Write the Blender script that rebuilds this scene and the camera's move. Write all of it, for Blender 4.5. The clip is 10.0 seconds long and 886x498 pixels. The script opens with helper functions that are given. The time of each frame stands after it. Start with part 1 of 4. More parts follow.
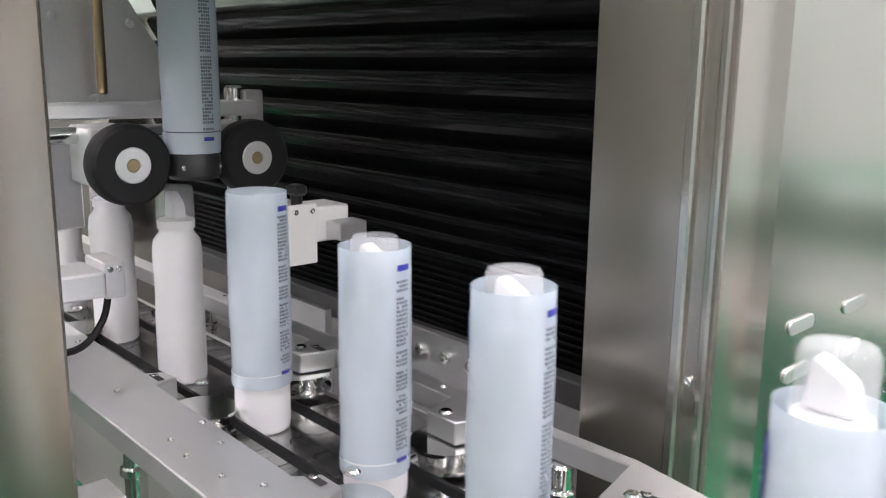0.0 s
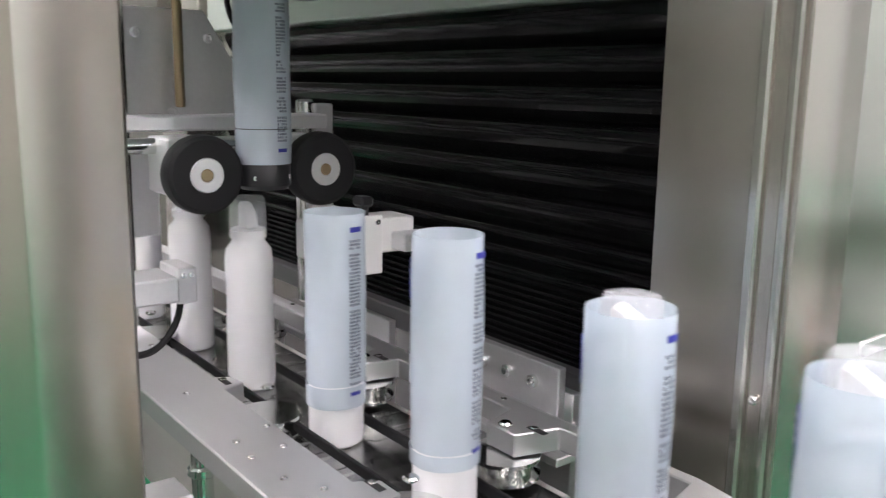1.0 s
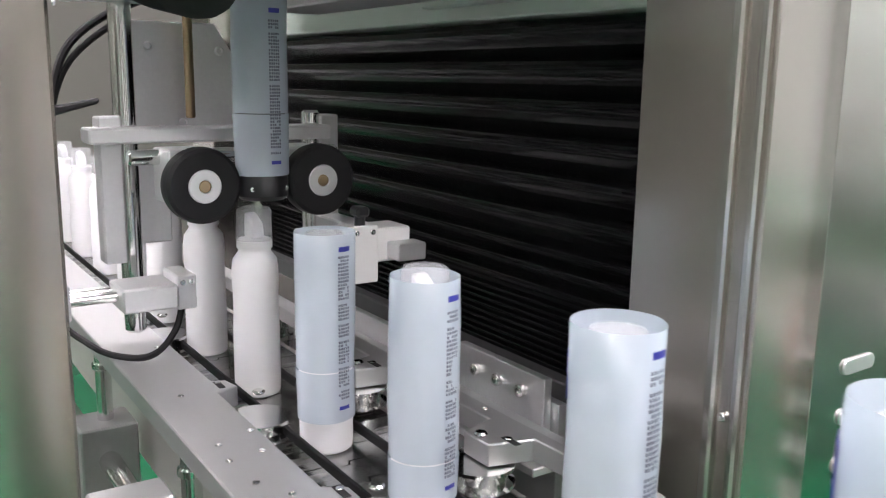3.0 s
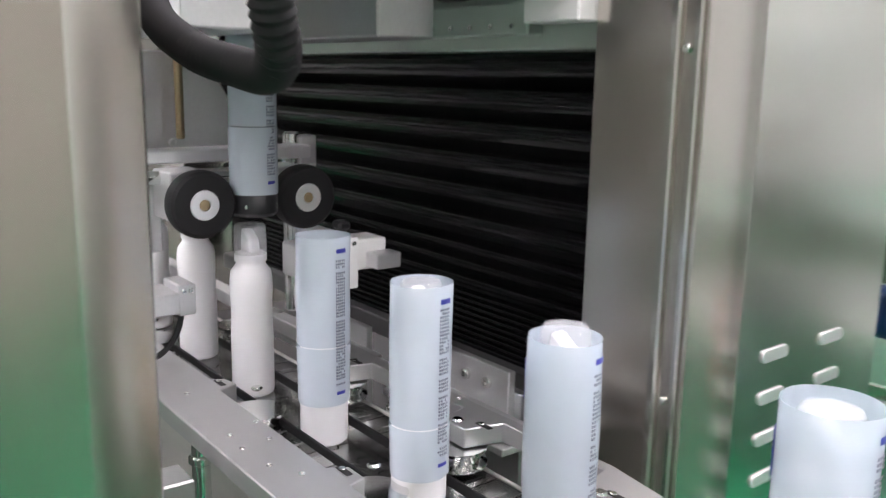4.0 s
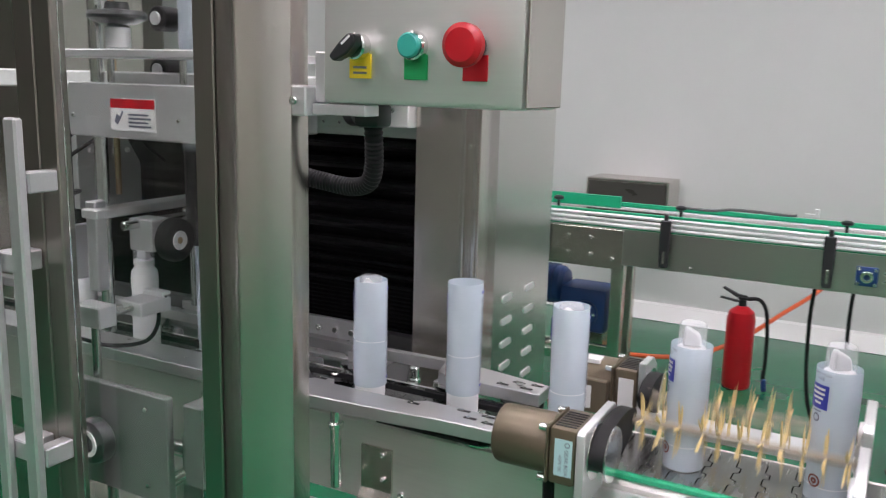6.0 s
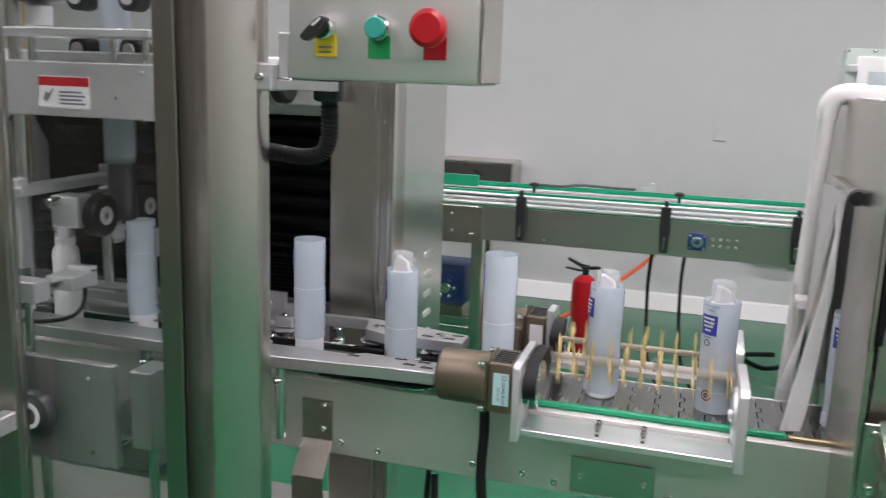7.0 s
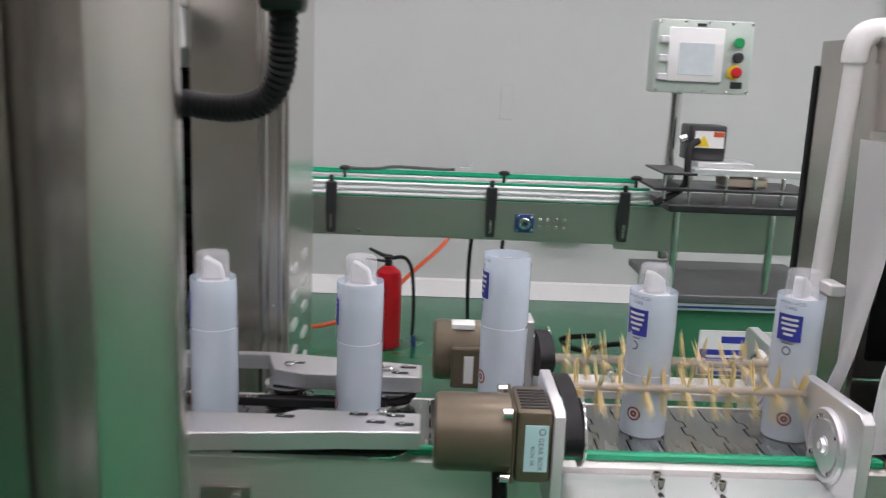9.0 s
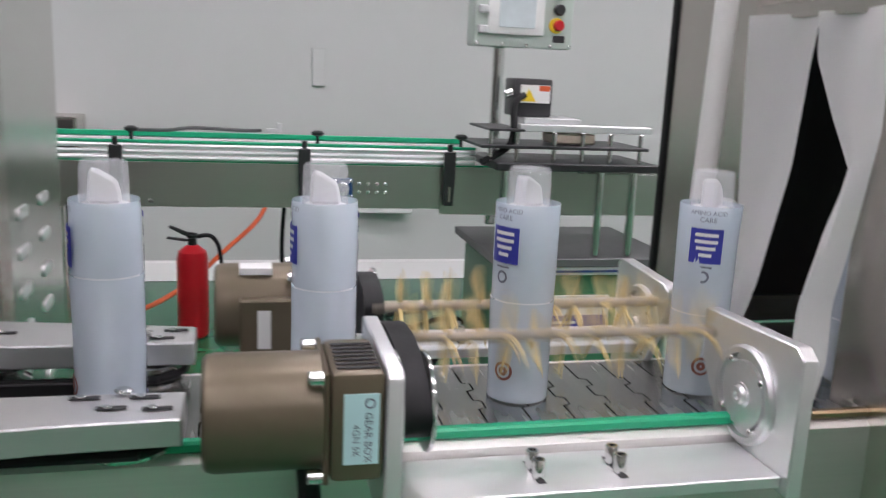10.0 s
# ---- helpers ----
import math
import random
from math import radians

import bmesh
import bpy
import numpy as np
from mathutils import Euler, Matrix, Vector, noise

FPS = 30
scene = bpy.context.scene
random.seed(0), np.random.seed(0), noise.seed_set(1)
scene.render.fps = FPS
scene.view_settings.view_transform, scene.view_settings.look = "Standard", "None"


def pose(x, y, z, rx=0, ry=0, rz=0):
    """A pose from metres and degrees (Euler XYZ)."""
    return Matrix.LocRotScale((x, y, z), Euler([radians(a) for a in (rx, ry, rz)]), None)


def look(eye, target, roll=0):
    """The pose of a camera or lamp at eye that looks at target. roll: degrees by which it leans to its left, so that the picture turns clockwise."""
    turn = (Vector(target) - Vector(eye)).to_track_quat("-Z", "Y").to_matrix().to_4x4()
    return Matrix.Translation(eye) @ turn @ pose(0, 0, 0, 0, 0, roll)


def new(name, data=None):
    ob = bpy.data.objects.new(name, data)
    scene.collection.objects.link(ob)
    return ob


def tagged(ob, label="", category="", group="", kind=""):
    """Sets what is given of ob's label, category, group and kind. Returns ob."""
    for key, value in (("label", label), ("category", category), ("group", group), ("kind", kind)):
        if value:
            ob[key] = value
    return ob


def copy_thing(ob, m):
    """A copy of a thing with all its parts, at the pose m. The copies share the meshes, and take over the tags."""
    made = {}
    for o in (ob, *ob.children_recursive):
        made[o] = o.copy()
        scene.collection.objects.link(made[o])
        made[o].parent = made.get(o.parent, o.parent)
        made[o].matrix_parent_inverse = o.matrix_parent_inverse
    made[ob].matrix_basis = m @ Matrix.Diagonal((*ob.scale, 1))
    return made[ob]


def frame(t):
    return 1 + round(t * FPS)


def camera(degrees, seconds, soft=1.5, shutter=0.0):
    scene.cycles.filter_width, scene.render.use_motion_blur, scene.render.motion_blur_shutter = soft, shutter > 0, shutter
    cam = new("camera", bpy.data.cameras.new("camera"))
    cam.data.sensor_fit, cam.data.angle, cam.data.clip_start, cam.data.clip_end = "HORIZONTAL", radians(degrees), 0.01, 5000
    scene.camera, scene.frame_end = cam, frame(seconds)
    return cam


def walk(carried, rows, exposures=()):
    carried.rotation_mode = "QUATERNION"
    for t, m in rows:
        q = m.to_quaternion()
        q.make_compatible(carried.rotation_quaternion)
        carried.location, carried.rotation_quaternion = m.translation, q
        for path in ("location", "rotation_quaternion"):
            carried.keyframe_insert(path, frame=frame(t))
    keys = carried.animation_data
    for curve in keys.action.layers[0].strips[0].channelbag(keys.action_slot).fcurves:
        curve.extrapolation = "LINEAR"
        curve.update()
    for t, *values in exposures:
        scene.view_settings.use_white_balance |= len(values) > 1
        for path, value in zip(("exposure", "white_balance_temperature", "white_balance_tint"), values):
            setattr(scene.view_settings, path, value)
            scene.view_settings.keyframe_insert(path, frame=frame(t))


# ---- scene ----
cam = camera(54.1, 10.0, soft=1.15, shutter=0.4)
PATH = [
    (0, (0.039, -0.386, 1.222), (-1.418, 0.921, 0.812), 0.8),
    (0.5, (0.042, -0.387, 1.225), (-1.427, 0.91, 0.826), 0.8),
    (1, (0.047, -0.387, 1.22), (-1.516, 0.804, 0.843), 0.9),
    (1.5, (0.07, -0.342, 1.234), (-1.54, 0.782, 0.851), 1.0),
    (2, (0.073, -0.342, 1.238), (-1.555, 0.755, 0.854), 0.9),
    (2.5, (0.074, -0.344, 1.235), (-1.556, 0.75, 0.857), 1.0),
    (3.8, (0.15, -0.385, 1.262), (-1.466, 0.718, 0.847), 0.9),
    (4, (0.162, -0.436, 1.273), (-1.39, 0.763, 0.882), 1.1),
    (4.5, (0.263, -0.595, 1.294), (-1.193, 0.728, 0.935), 1.1),
    (5, (0.363, -0.785, 1.352), (-0.925, 0.702, 0.991), 1.2),
    (6.3, (0.342, -1.226, 1.413), (-0.49, 0.551, 1.025), 1.6),
    (6.5, (0.315, -1.273, 1.406), (-0.453, 0.532, 1.016), 1.7),
    (7, (0.265, -1.335, 1.397), (-0.295, 0.543, 0.996), 1.9),
    (7.5, (0.245, -1.325, 1.385), (-0.115, 0.601, 0.98), 2.1),
    (8, (0.186, -1.274, 1.358), (-0.03, 0.672, 0.953), 2.1),
    (8.5, (0.068, -1.151, 1.332), (-0.062, 0.803, 0.924), 2.2),
    (9, (-0.106, -0.969, 1.312), (-0.062, 0.99, 0.908), 2.3),
    (9.5, (-0.095, -0.773, 1.241), (0.16, 1.17, 0.839), 2.2),
    (10, (-0.063, -0.695, 1.182), (0.387, 1.21, 0.771), 2.6),
]
EXPOSURES = [(0, 0.52, 6500, 17), (2.7, 0.48, 6480, 17), (4.0, 0.46, 6450, 18), (4.5, 0.33, 6450, 18), (5.2, 0.12, 6400, 18), (6.4, -0.22, 6400, 20), (8.5, -0.29, 6400, 20), (9.5, -0.42, 6350, 20), (10, -0.38, 6320, 20)]
walk(cam, [(t, look(eye, target, roll)) for t, eye, target, roll in PATH], EXPOSURES)


# ---- world and light ----
world = bpy.data.worlds.new("world")
scene.world = world
world.use_nodes = True
world.node_tree.nodes["Background"].inputs[0].default_value = (0.85, 0.93, 1.0, 1)
world.node_tree.nodes["Background"].inputs[1].default_value = 0.05
LAMP = 23.0


# ---- materials ----
def mat(name, colour, rough=0.5, metal=0.0, grain=0.0, scale=40.0, stretch=(1, 1, 1), bump=0.0, emit=0.0,
        alpha_glass=0.0, vary=0.0, coat=0.0, sub=0.0):
    m = bpy.data.materials.new(name)
    m.use_nodes = True
    nt = m.node_tree
    b = nt.nodes["Principled BSDF"]
    b.inputs["Base Color"].default_value = (*colour, 1)
    b.inputs["Roughness"].default_value = rough
    b.inputs["Metallic"].default_value = metal
    if coat:
        b.inputs["Coat Weight"].default_value = coat
        b.inputs["Coat Roughness"].default_value = 0.12
    if emit:
        b.inputs["Emission Color"].default_value = (*colour, 1)
        b.inputs["Emission Strength"].default_value = emit
    if alpha_glass:
        b.inputs["Transmission Weight"].default_value = alpha_glass
        b.inputs["IOR"].default_value = 1.45
    if sub:
        b.inputs["Subsurface Weight"].default_value = sub
        b.inputs["Subsurface Radius"].default_value = (0.01, 0.01, 0.012)
    if grain or bump or vary:
        tc = nt.nodes.new("ShaderNodeTexCoord")
        mp = nt.nodes.new("ShaderNodeMapping")
        mp.inputs["Scale"].default_value = stretch
        nt.links.new(tc.outputs["Object"], mp.inputs[0])
        fine = nt.nodes.new("ShaderNodeTexNoise")
        fine.inputs["Scale"].default_value = scale
        fine.inputs["Detail"].default_value = 4
        nt.links.new(mp.outputs[0], fine.inputs["Vector"])
        wide = nt.nodes.new("ShaderNodeTexNoise")
        wide.inputs["Scale"].default_value = scale * 0.09
        wide.inputs["Detail"].default_value = 3
        nt.links.new(tc.outputs["Object"], wide.inputs["Vector"])
        add = nt.nodes.new("ShaderNodeMath")
        add.operation = "ADD"
        nt.links.new(fine.outputs[0], add.inputs[0])
        nt.links.new(wide.outputs[0], add.inputs[1])
        if grain:
            mr = nt.nodes.new("ShaderNodeMapRange")
            mr.inputs[1].default_value, mr.inputs[2].default_value = 0.6, 1.4
            mr.inputs[3].default_value, mr.inputs[4].default_value = max(0.02, rough - grain), min(1, rough + grain)
            nt.links.new(add.outputs[0], mr.inputs[0])
            nt.links.new(mr.outputs[0], b.inputs["Roughness"])
        if vary:
            mx = nt.nodes.new("ShaderNodeMapRange")
            mx.inputs[1].default_value, mx.inputs[2].default_value = 0.6, 1.4
            mx.inputs[3].default_value, mx.inputs[4].default_value = 1 - vary, 1 + vary
            nt.links.new(add.outputs[0], mx.inputs[0])
            hs = nt.nodes.new("ShaderNodeHueSaturation")
            hs.inputs["Color"].default_value = (*colour, 1)
            nt.links.new(mx.outputs[0], hs.inputs["Value"])
            nt.links.new(hs.outputs[0], b.inputs["Base Color"])
        if bump:
            bp = nt.nodes.new("ShaderNodeBump")
            bp.inputs["Strength"].default_value = bump
            bp.inputs["Distance"].default_value = 0.0006
            nt.links.new(fine.outputs[0], bp.inputs["Height"])
            nt.links.new(bp.outputs[0], b.inputs["Normal"])
    return m


STEEL = mat("brushed_steel", (0.61, 0.57, 0.53), 0.25, 1, 0.025, 60, (6, 6, 0.1), vary=0.03)
STEEL_H = mat("brushed_steel_level", (0.57, 0.555, 0.53), 0.3, 1, 0.025, 60, (0.1, 6, 6), vary=0.03)
MIRROR = mat("polished_steel", (0.66, 0.65, 0.62), 0.19, 1, 0.02, 40, (4, 4, 0.15), vary=0.025)
CONVEYOR = mat("satin_folded_steel", (0.74, 0.725, 0.70), 0.48, 0.88, 0.05, 60, (0.1, 6, 6), vary=0.05)
CHROME = mat("chrome", (0.75, 0.75, 0.74), 0.14, 1)
ALU = mat("anodised_aluminium", (0.72, 0.72, 0.73), 0.42, 0.85, 0.06, 220, (1, 1, 1), 0.05, vary=0.05)
ALU_RAW = mat("milled_aluminium", (0.80, 0.80, 0.81), 0.38, 0.8, 0.04, 90, (0.08, 1, 1), 0.02, vary=0.03)
RAIL = mat("grey_machined_aluminium", (0.60, 0.60, 0.605), 0.42, 0.9, 0.04, 90, (0.08, 1, 1), 0.02, vary=0.035)
BLACK_RUBBER = mat("black_rubber", (0.008, 0.008, 0.009), 0.6, grain=0.06, scale=300)
BLACK_RUBBER.node_tree.nodes["Principled BSDF"].inputs["Specular IOR Level"].default_value = 0.3
BLACK_PLASTIC = mat("black_plastic", (0.02, 0.02, 0.022), 0.36, grain=0.06, scale=120)
BELLOWS = mat("black_bellows_cloth", (0.008, 0.008, 0.0088), 0.1, grain=0.012, scale=20, vary=0.05)
BELLOWS.node_tree.nodes["Principled BSDF"].inputs["Specular IOR Level"].default_value = 0.22
GUNMETAL = mat("dull_grey_steel", (0.16, 0.16, 0.165), 0.45, 0.6, 0.06, 80, vary=0.06)
STEEL_BOX = mat("satin_steel_sheet", (0.78, 0.765, 0.745), 0.5, 0.85, 0.03, 60, (0.1, 6, 6), vary=0.025)
# aluminium with the cabinet's inner shade put into its colour
BLOCK = mat("shaded_aluminium", (0.34, 0.345, 0.34), 0.42, 0.75, 0.06, 120, (1, 1, 1), 0.05, vary=0.06)
# darker copy of STEEL: the hall's dark reflection put into the colour
FRAME = mat("brushed_steel_dark_reflection", (0.36, 0.335, 0.305), 0.3, 1, 0.03, 60, (6, 6, 0.1), vary=0.04)
BRASS = mat("bronze_bush", (0.42, 0.32, 0.2), 0.4, 1, 0.08, 200)
BOTTLE = mat("white_plastic", (0.85, 0.85, 0.87), 0.42, grain=0.05, scale=80, sub=0.12)
FILM = mat("pale_shrink_film", (0.82, 0.91, 1.0), 0.24, grain=0.05, scale=50, bump=0.12, vary=0.03)
FILM.node_tree.nodes["Principled BSDF"].inputs["Alpha"].default_value = 0.7
BLUE = mat("blue_print", (0.035, 0.04, 0.33), 0.35)
INK = mat("grey_ink", (0.16, 0.17, 0.22), 0.5)
RED_INK = mat("brown_red_ink", (0.25, 0.08, 0.06), 0.5)
FLOOR = mat("green_epoxy_floor", (0.008, 0.15, 0.066), 0.22, grain=0.07, scale=6, vary=0.12, bump=0.02)
WALL = mat("cleanroom_panel", (0.62, 0.63, 0.62), 0.45, grain=0.08, scale=5, vary=0.02)
# the hall's dimness put into wall colour, for the steel to reflect
WALL_DIM = mat("wall_dimmed_for_reflection", (0.40, 0.37, 0.34), 0.6, grain=0.06, scale=4, vary=0.06)
WALL_DARK = mat("wall_as_dark_hall_end", (0.15, 0.14, 0.125), 0.6, grain=0.06, scale=4, vary=0.08)
CEIL = mat("ceiling_panel", (0.77, 0.77, 0.77), 0.6, grain=0.05, scale=5, vary=0.02)
BELTM = mat("steel_chain_plate", (0.42, 0.42, 0.41), 0.24, 1, 0.08, 70, (1, 0.1, 1), 0.08, vary=0.12)
GREEN = mat("green_guide_strip", (0.0, 0.36, 0.17), 0.4, grain=0.05, scale=50)
MOTOR = mat("bronze_motor_paint", (0.155, 0.125, 0.085), 0.36, 0.5, 0.06, 90, bump=0.04, vary=0.05)
LABEL = mat("pale_blue_label", (0.46, 0.68, 0.70), 0.4, vary=0.03, scale=30)
WHITE = mat("white_paint", (0.78, 0.78, 0.77), 0.4, grain=0.06, scale=60)
PVC = mat("white_pvc", (0.82, 0.81, 0.80), 0.35, grain=0.05, scale=60)
CURTAIN = mat("white_cloth_strip", (0.90, 0.90, 0.90), 0.75, grain=0.08, scale=250, bump=0.25, sub=0.1)
FOIL = mat("crumpled_foil", (0.85, 0.84, 0.82), 0.25, 1, 0.08, 60, bump=0.6)
RED = mat("red_paint", (0.48, 0.008, 0.016), 0.3)
YELLOW = mat("yellow_label", (0.78, 0.56, 0.02), 0.45)
TEAL = mat("teal_button", (0.03, 0.36, 0.30), 0.3, coat=0.3)
LGREEN = mat("green_tag", (0.0, 0.30, 0.09), 0.45)
BRISTLE = mat("straw_bristle", (0.74, 0.58, 0.27), 0.6, vary=0.15, scale=200, sub=0.1)
ROD = mat("worn_brush_rod", (0.42, 0.36, 0.29), 0.5, 0.3, 0.1, 120, vary=0.15)
# near-black for shade in slots and the tunnel; also plain black parts
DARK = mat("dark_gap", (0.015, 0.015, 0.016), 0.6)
PALEGREEN = mat("pale_green_enamel", (0.50, 0.57, 0.52), 0.4, grain=0.06, scale=30, vary=0.03)
BLUEMOT = mat("blue_motor_enamel", (0.012, 0.045, 0.16), 0.38, grain=0.06, scale=80)
SCREEN = mat("lit_screen", (0.42, 0.47, 0.48), 0.15, emit=0.35, vary=.12, scale=30)
TUBE = mat("lamp_diffuser", (1.0, 0.95, 0.96), 0.5, emit=LAMP)
ORANGE = mat("orange_hose", (0.7, 0.11, 0.03), 0.45)
CLEAR = mat("clear_acrylic", (0.76, 0.80, 0.775), 0.02, alpha_glass=1.0)


# ---- mesh helpers ----
def box(bm, lo, hi, bevel=0.0, seg=1):
    """A box between two corners, added to bm."""
    c = [(a + b) / 2 for a, b in zip(lo, hi)]
    s = [abs(b - a) for a, b in zip(lo, hi)]
    r = bmesh.ops.create_cube(bm, size=1, matrix=Matrix.Translation(c) @ Matrix.Diagonal((*s, 1)))
    if bevel:
        es = {e for v in r["verts"] for e in v.link_edges}
        bmesh.ops.bevel(bm, geom=list(es), offset=min(bevel, min(s) * 0.45), segments=seg, profile=0.5, affect="EDGES")
    return bm


def axis_turn(axis):
    return {"z": Matrix(), "x": pose(0, 0, 0, 0, 90, 0), "y": pose(0, 0, 0, -90, 0, 0)}[axis]


def lathe(bm, profile, at=(0, 0, 0), axis="z", seg=32, turn=None):
    """A turned solid from (radius, height) pairs; radius 0 closes an end."""
    m = Matrix.Translation(at) @ (turn if turn is not None else axis_turn(axis))
    rings = []
    for r, h in profile:
        if r < 1e-6:
            rings.append([bm.verts.new(m @ Vector((0, 0, h)))])
        else:
            rings.append([bm.verts.new(m @ Vector((r * math.cos(2 * math.pi * i / seg), r * math.sin(2 * math.pi * i / seg), h)))
                          for i in range(seg)])
    for a, b in zip(rings, rings[1:]):
        for i in range(seg if len(a) + len(b) > 2 else 0):
            j = (i + 1) % seg
            if len(a) == 1:
                bm.faces.new((a[0], b[j], b[i]))
            elif len(b) == 1:
                bm.faces.new((a[i], a[j], b[0]))
            else:
                bm.faces.new((a[i], a[j], b[j], b[i]))
    return bm


def rod(bm, a, b, r, seg=14):
    """A round bar with softened ends from a to b."""
    a, b = Vector(a), Vector(b)
    d = b - a
    n = d.length
    e = min(r * 0.25, n * 0.2)
    return lathe(bm, [(0, 0), (r - e, 0), (r, e), (r, n - e), (r - e, n), (0, n)], a, seg=seg,
                 turn=d.to_track_quat("Z", "Y").to_matrix().to_4x4())


def disc(bm, a, axis, r, depth, bevel=0.002, hole=0.0, seg=36):
    """A disc from a along +axis, with a rounded rim and, if given, a hole."""
    e = min(bevel, depth * 0.4)
    if hole:
        p = [(hole, 0), (r - e, 0), (r, e), (r, depth - e), (r - e, depth), (hole, depth), (hole, 0)]
    else:
        p = [(0, 0), (r - e, 0), (r, e), (r, depth - e), (r - e, depth), (0, depth)]
    return lathe(bm, p, a, axis, seg)


def prism(bm, pts, lo, hi, axis="z", bevel=0.0):
    """A polygon pushed from lo to hi along an axis; pts in the two other axes, in order."""
    def at(p, h):
        return {"z": (p[0], p[1], h), "y": (p[0], h, p[1]), "x": (h, p[0], p[1])}[axis]
    a = [bm.verts.new(at(p, lo)) for p in pts]
    b = [bm.verts.new(at(p, hi)) for p in pts]
    fs = [bm.faces.new(a), bm.faces.new(b)]
    n = len(pts)
    for i in range(n):
        fs.append(bm.faces.new((a[i], a[(i + 1) % n], b[(i + 1) % n], b[i])))
    bmesh.ops.recalc_face_normals(bm, faces=fs)
    if bevel:
        bmesh.ops.bevel(bm, geom=list({e for f in fs for e in f.edges}), offset=bevel, segments=1, affect="EDGES")
    return bm


def tube(bm, pts, r, seg=10, ribs=0.0, pitch=0.006):
    """A bent tube through points (smoothed); ribs: extra radius at each rib."""
    P = [Vector(p) for p in pts]
    path = []
    for i in range(len(P) - 1):
        p0, p1, p2, p3 = P[max(i - 1, 0)], P[i], P[i + 1], P[min(i + 2, len(P) - 1)]
        n = max(4, int((p2 - p1).length / (pitch if ribs else 0.012)) * (2 if ribs else 1))
        n = min(n, 60)
        for k in range(n):
            u = k / n
            path.append(0.5 * ((2 * p1) + (p2 - p0) * u + (2 * p0 - 5 * p1 + 4 * p2 - p3) * u * u + (3 * p1 - p0 - 3 * p2 + p3) * u ** 3))
    path.append(P[-1])
    side = Vector((0.31, 0.77, 0.55))
    rings = []
    for i, p in enumerate(path):
        d = (path[min(i + 1, len(path) - 1)] - path[max(i - 1, 0)]).normalized()
        s = (side - d * side.dot(d)).normalized()
        t2 = d.cross(s)
        rr = r + (ribs if i % 2 else 0)
        side = s
        rings.append([bm.verts.new(p + rr * (math.cos(2 * math.pi * k / seg) * s + math.sin(2 * math.pi * k / seg) * t2)) for k in range(seg)])
    for a, b in zip(rings, rings[1:]):
        for k in range(seg):
            bm.faces.new((a[k], a[(k + 1) % seg], b[(k + 1) % seg], b[k]))
    bm.faces.new(rings[0][::-1])
    bm.faces.new(rings[-1])
    return bm


def B():
    return bmesh.new()


def finish(bm, name, material, loc, smooth=True):
    bmesh.ops.translate(bm, verts=bm.verts, vec=-Vector(loc))
    bmesh.ops.recalc_face_normals(bm, faces=bm.faces)
    me = bpy.data.meshes.new(name)
    bm.to_mesh(me)
    bm.free()
    me.materials.append(material)
    if smooth:
        me.set_sharp_from_angle(angle=radians(32))
        for p in me.polygons:
            p.use_smooth = True
    return me


def thing(name, label, category, at=(0, 0, 0), group="", kind=""):
    """The Empty at a thing's base that carries its parts."""
    ob = new(name)
    ob.location = at
    ob.empty_display_size = 0.02
    return tagged(ob, label, category, group, kind)


def base_of(ob):
    p = Vector((0, 0, 0))
    while ob:
        p += ob.location
        ob = ob.parent
    return p


def part(name, bm, material, parent, label="", smooth=True):
    """One mesh object under a thing or a part; bm is in world coordinates."""
    ob = new(name, finish(bm, name, material, base_of(parent), smooth))
    ob.parent = parent
    return tagged(ob, label)


def solid(name, bm, material, label, category="", group="", kind="", at=(0, 0, 0)):
    """A top-level thing of one mesh."""
    ob = new(name, finish(bm, name, material, at))
    ob.location = at
    return tagged(ob, label, category, group, kind)


def bolt(at, axis, r, parent, name="bolt", depth=None, material=None):
    """A socket-head bolt."""
    d = depth or r * 0.9
    e = r * 0.2
    bm = lathe(B(), [(0, d * 0.45), (r * 0.45, d * 0.45), (r * 0.5, d), (r - e, d), (r, d - e), (r, 0), (0, 0)], at,
               seg=12, turn={"x": pose(0, 0, 0, 0, 90), "-x": pose(0, 0, 0, 0, -90), "y": pose(0, 0, 0, -90), "-y": pose(0, 0, 0, 90), "z": Matrix()}[axis])
    return part(name, bm, material or CHROME, parent)


# ---- the room ----
tagged(solid("floor", box(B(), (-5, -4.5, -0.1), (5.5, 4.05, 0)), FLOOR, "glossy green epoxy factory floor"), kind="structure")
tagged(solid("wall_north", box(B(), (-5, 4.05, -0.1), (5.5, 4.2, 3.2)), WALL, "pale grey-green clean room wall panels"), kind="structure")
# south and west walls stay unseen; darkened to deepen reflections on the posts
tagged(solid("wall_south", box(B(), (-5, -4.65, -0.1), (5.5, -4.5, 3.2)), WALL_DIM, "unseen wall across the hall, coloured dim for the steel's reflections"), kind="structure")
tagged(solid("wall_west", box(B(), (-5.15, -4.65, -0.1), (-5, 4.2, 3.2)), WALL_DARK, "unseen end wall, coloured dark for the steel's reflections"), kind="structure")
tagged(solid("wall_east", box(B(), (5.5, -4.65, -0.1), (5.65, 4.2, 3.2)), WALL, "pale clean room end wall"), kind="structure")
tagged(solid("ceiling", box(B(), (-5.15, -4.65, 3.2), (5.65, 4.2, 3.35)), CEIL, "white clean room ceiling"), kind="structure")
tagged(solid("baseboard", prism(B(), [(4.05, 0.002), (3.985, 0.002), (4.0, 0.03), (4.03, 0.09), (4.05, 0.1)], -5, 5.5, "x"), WHITE,
             "white coved skirting at the wall"), kind="structure")


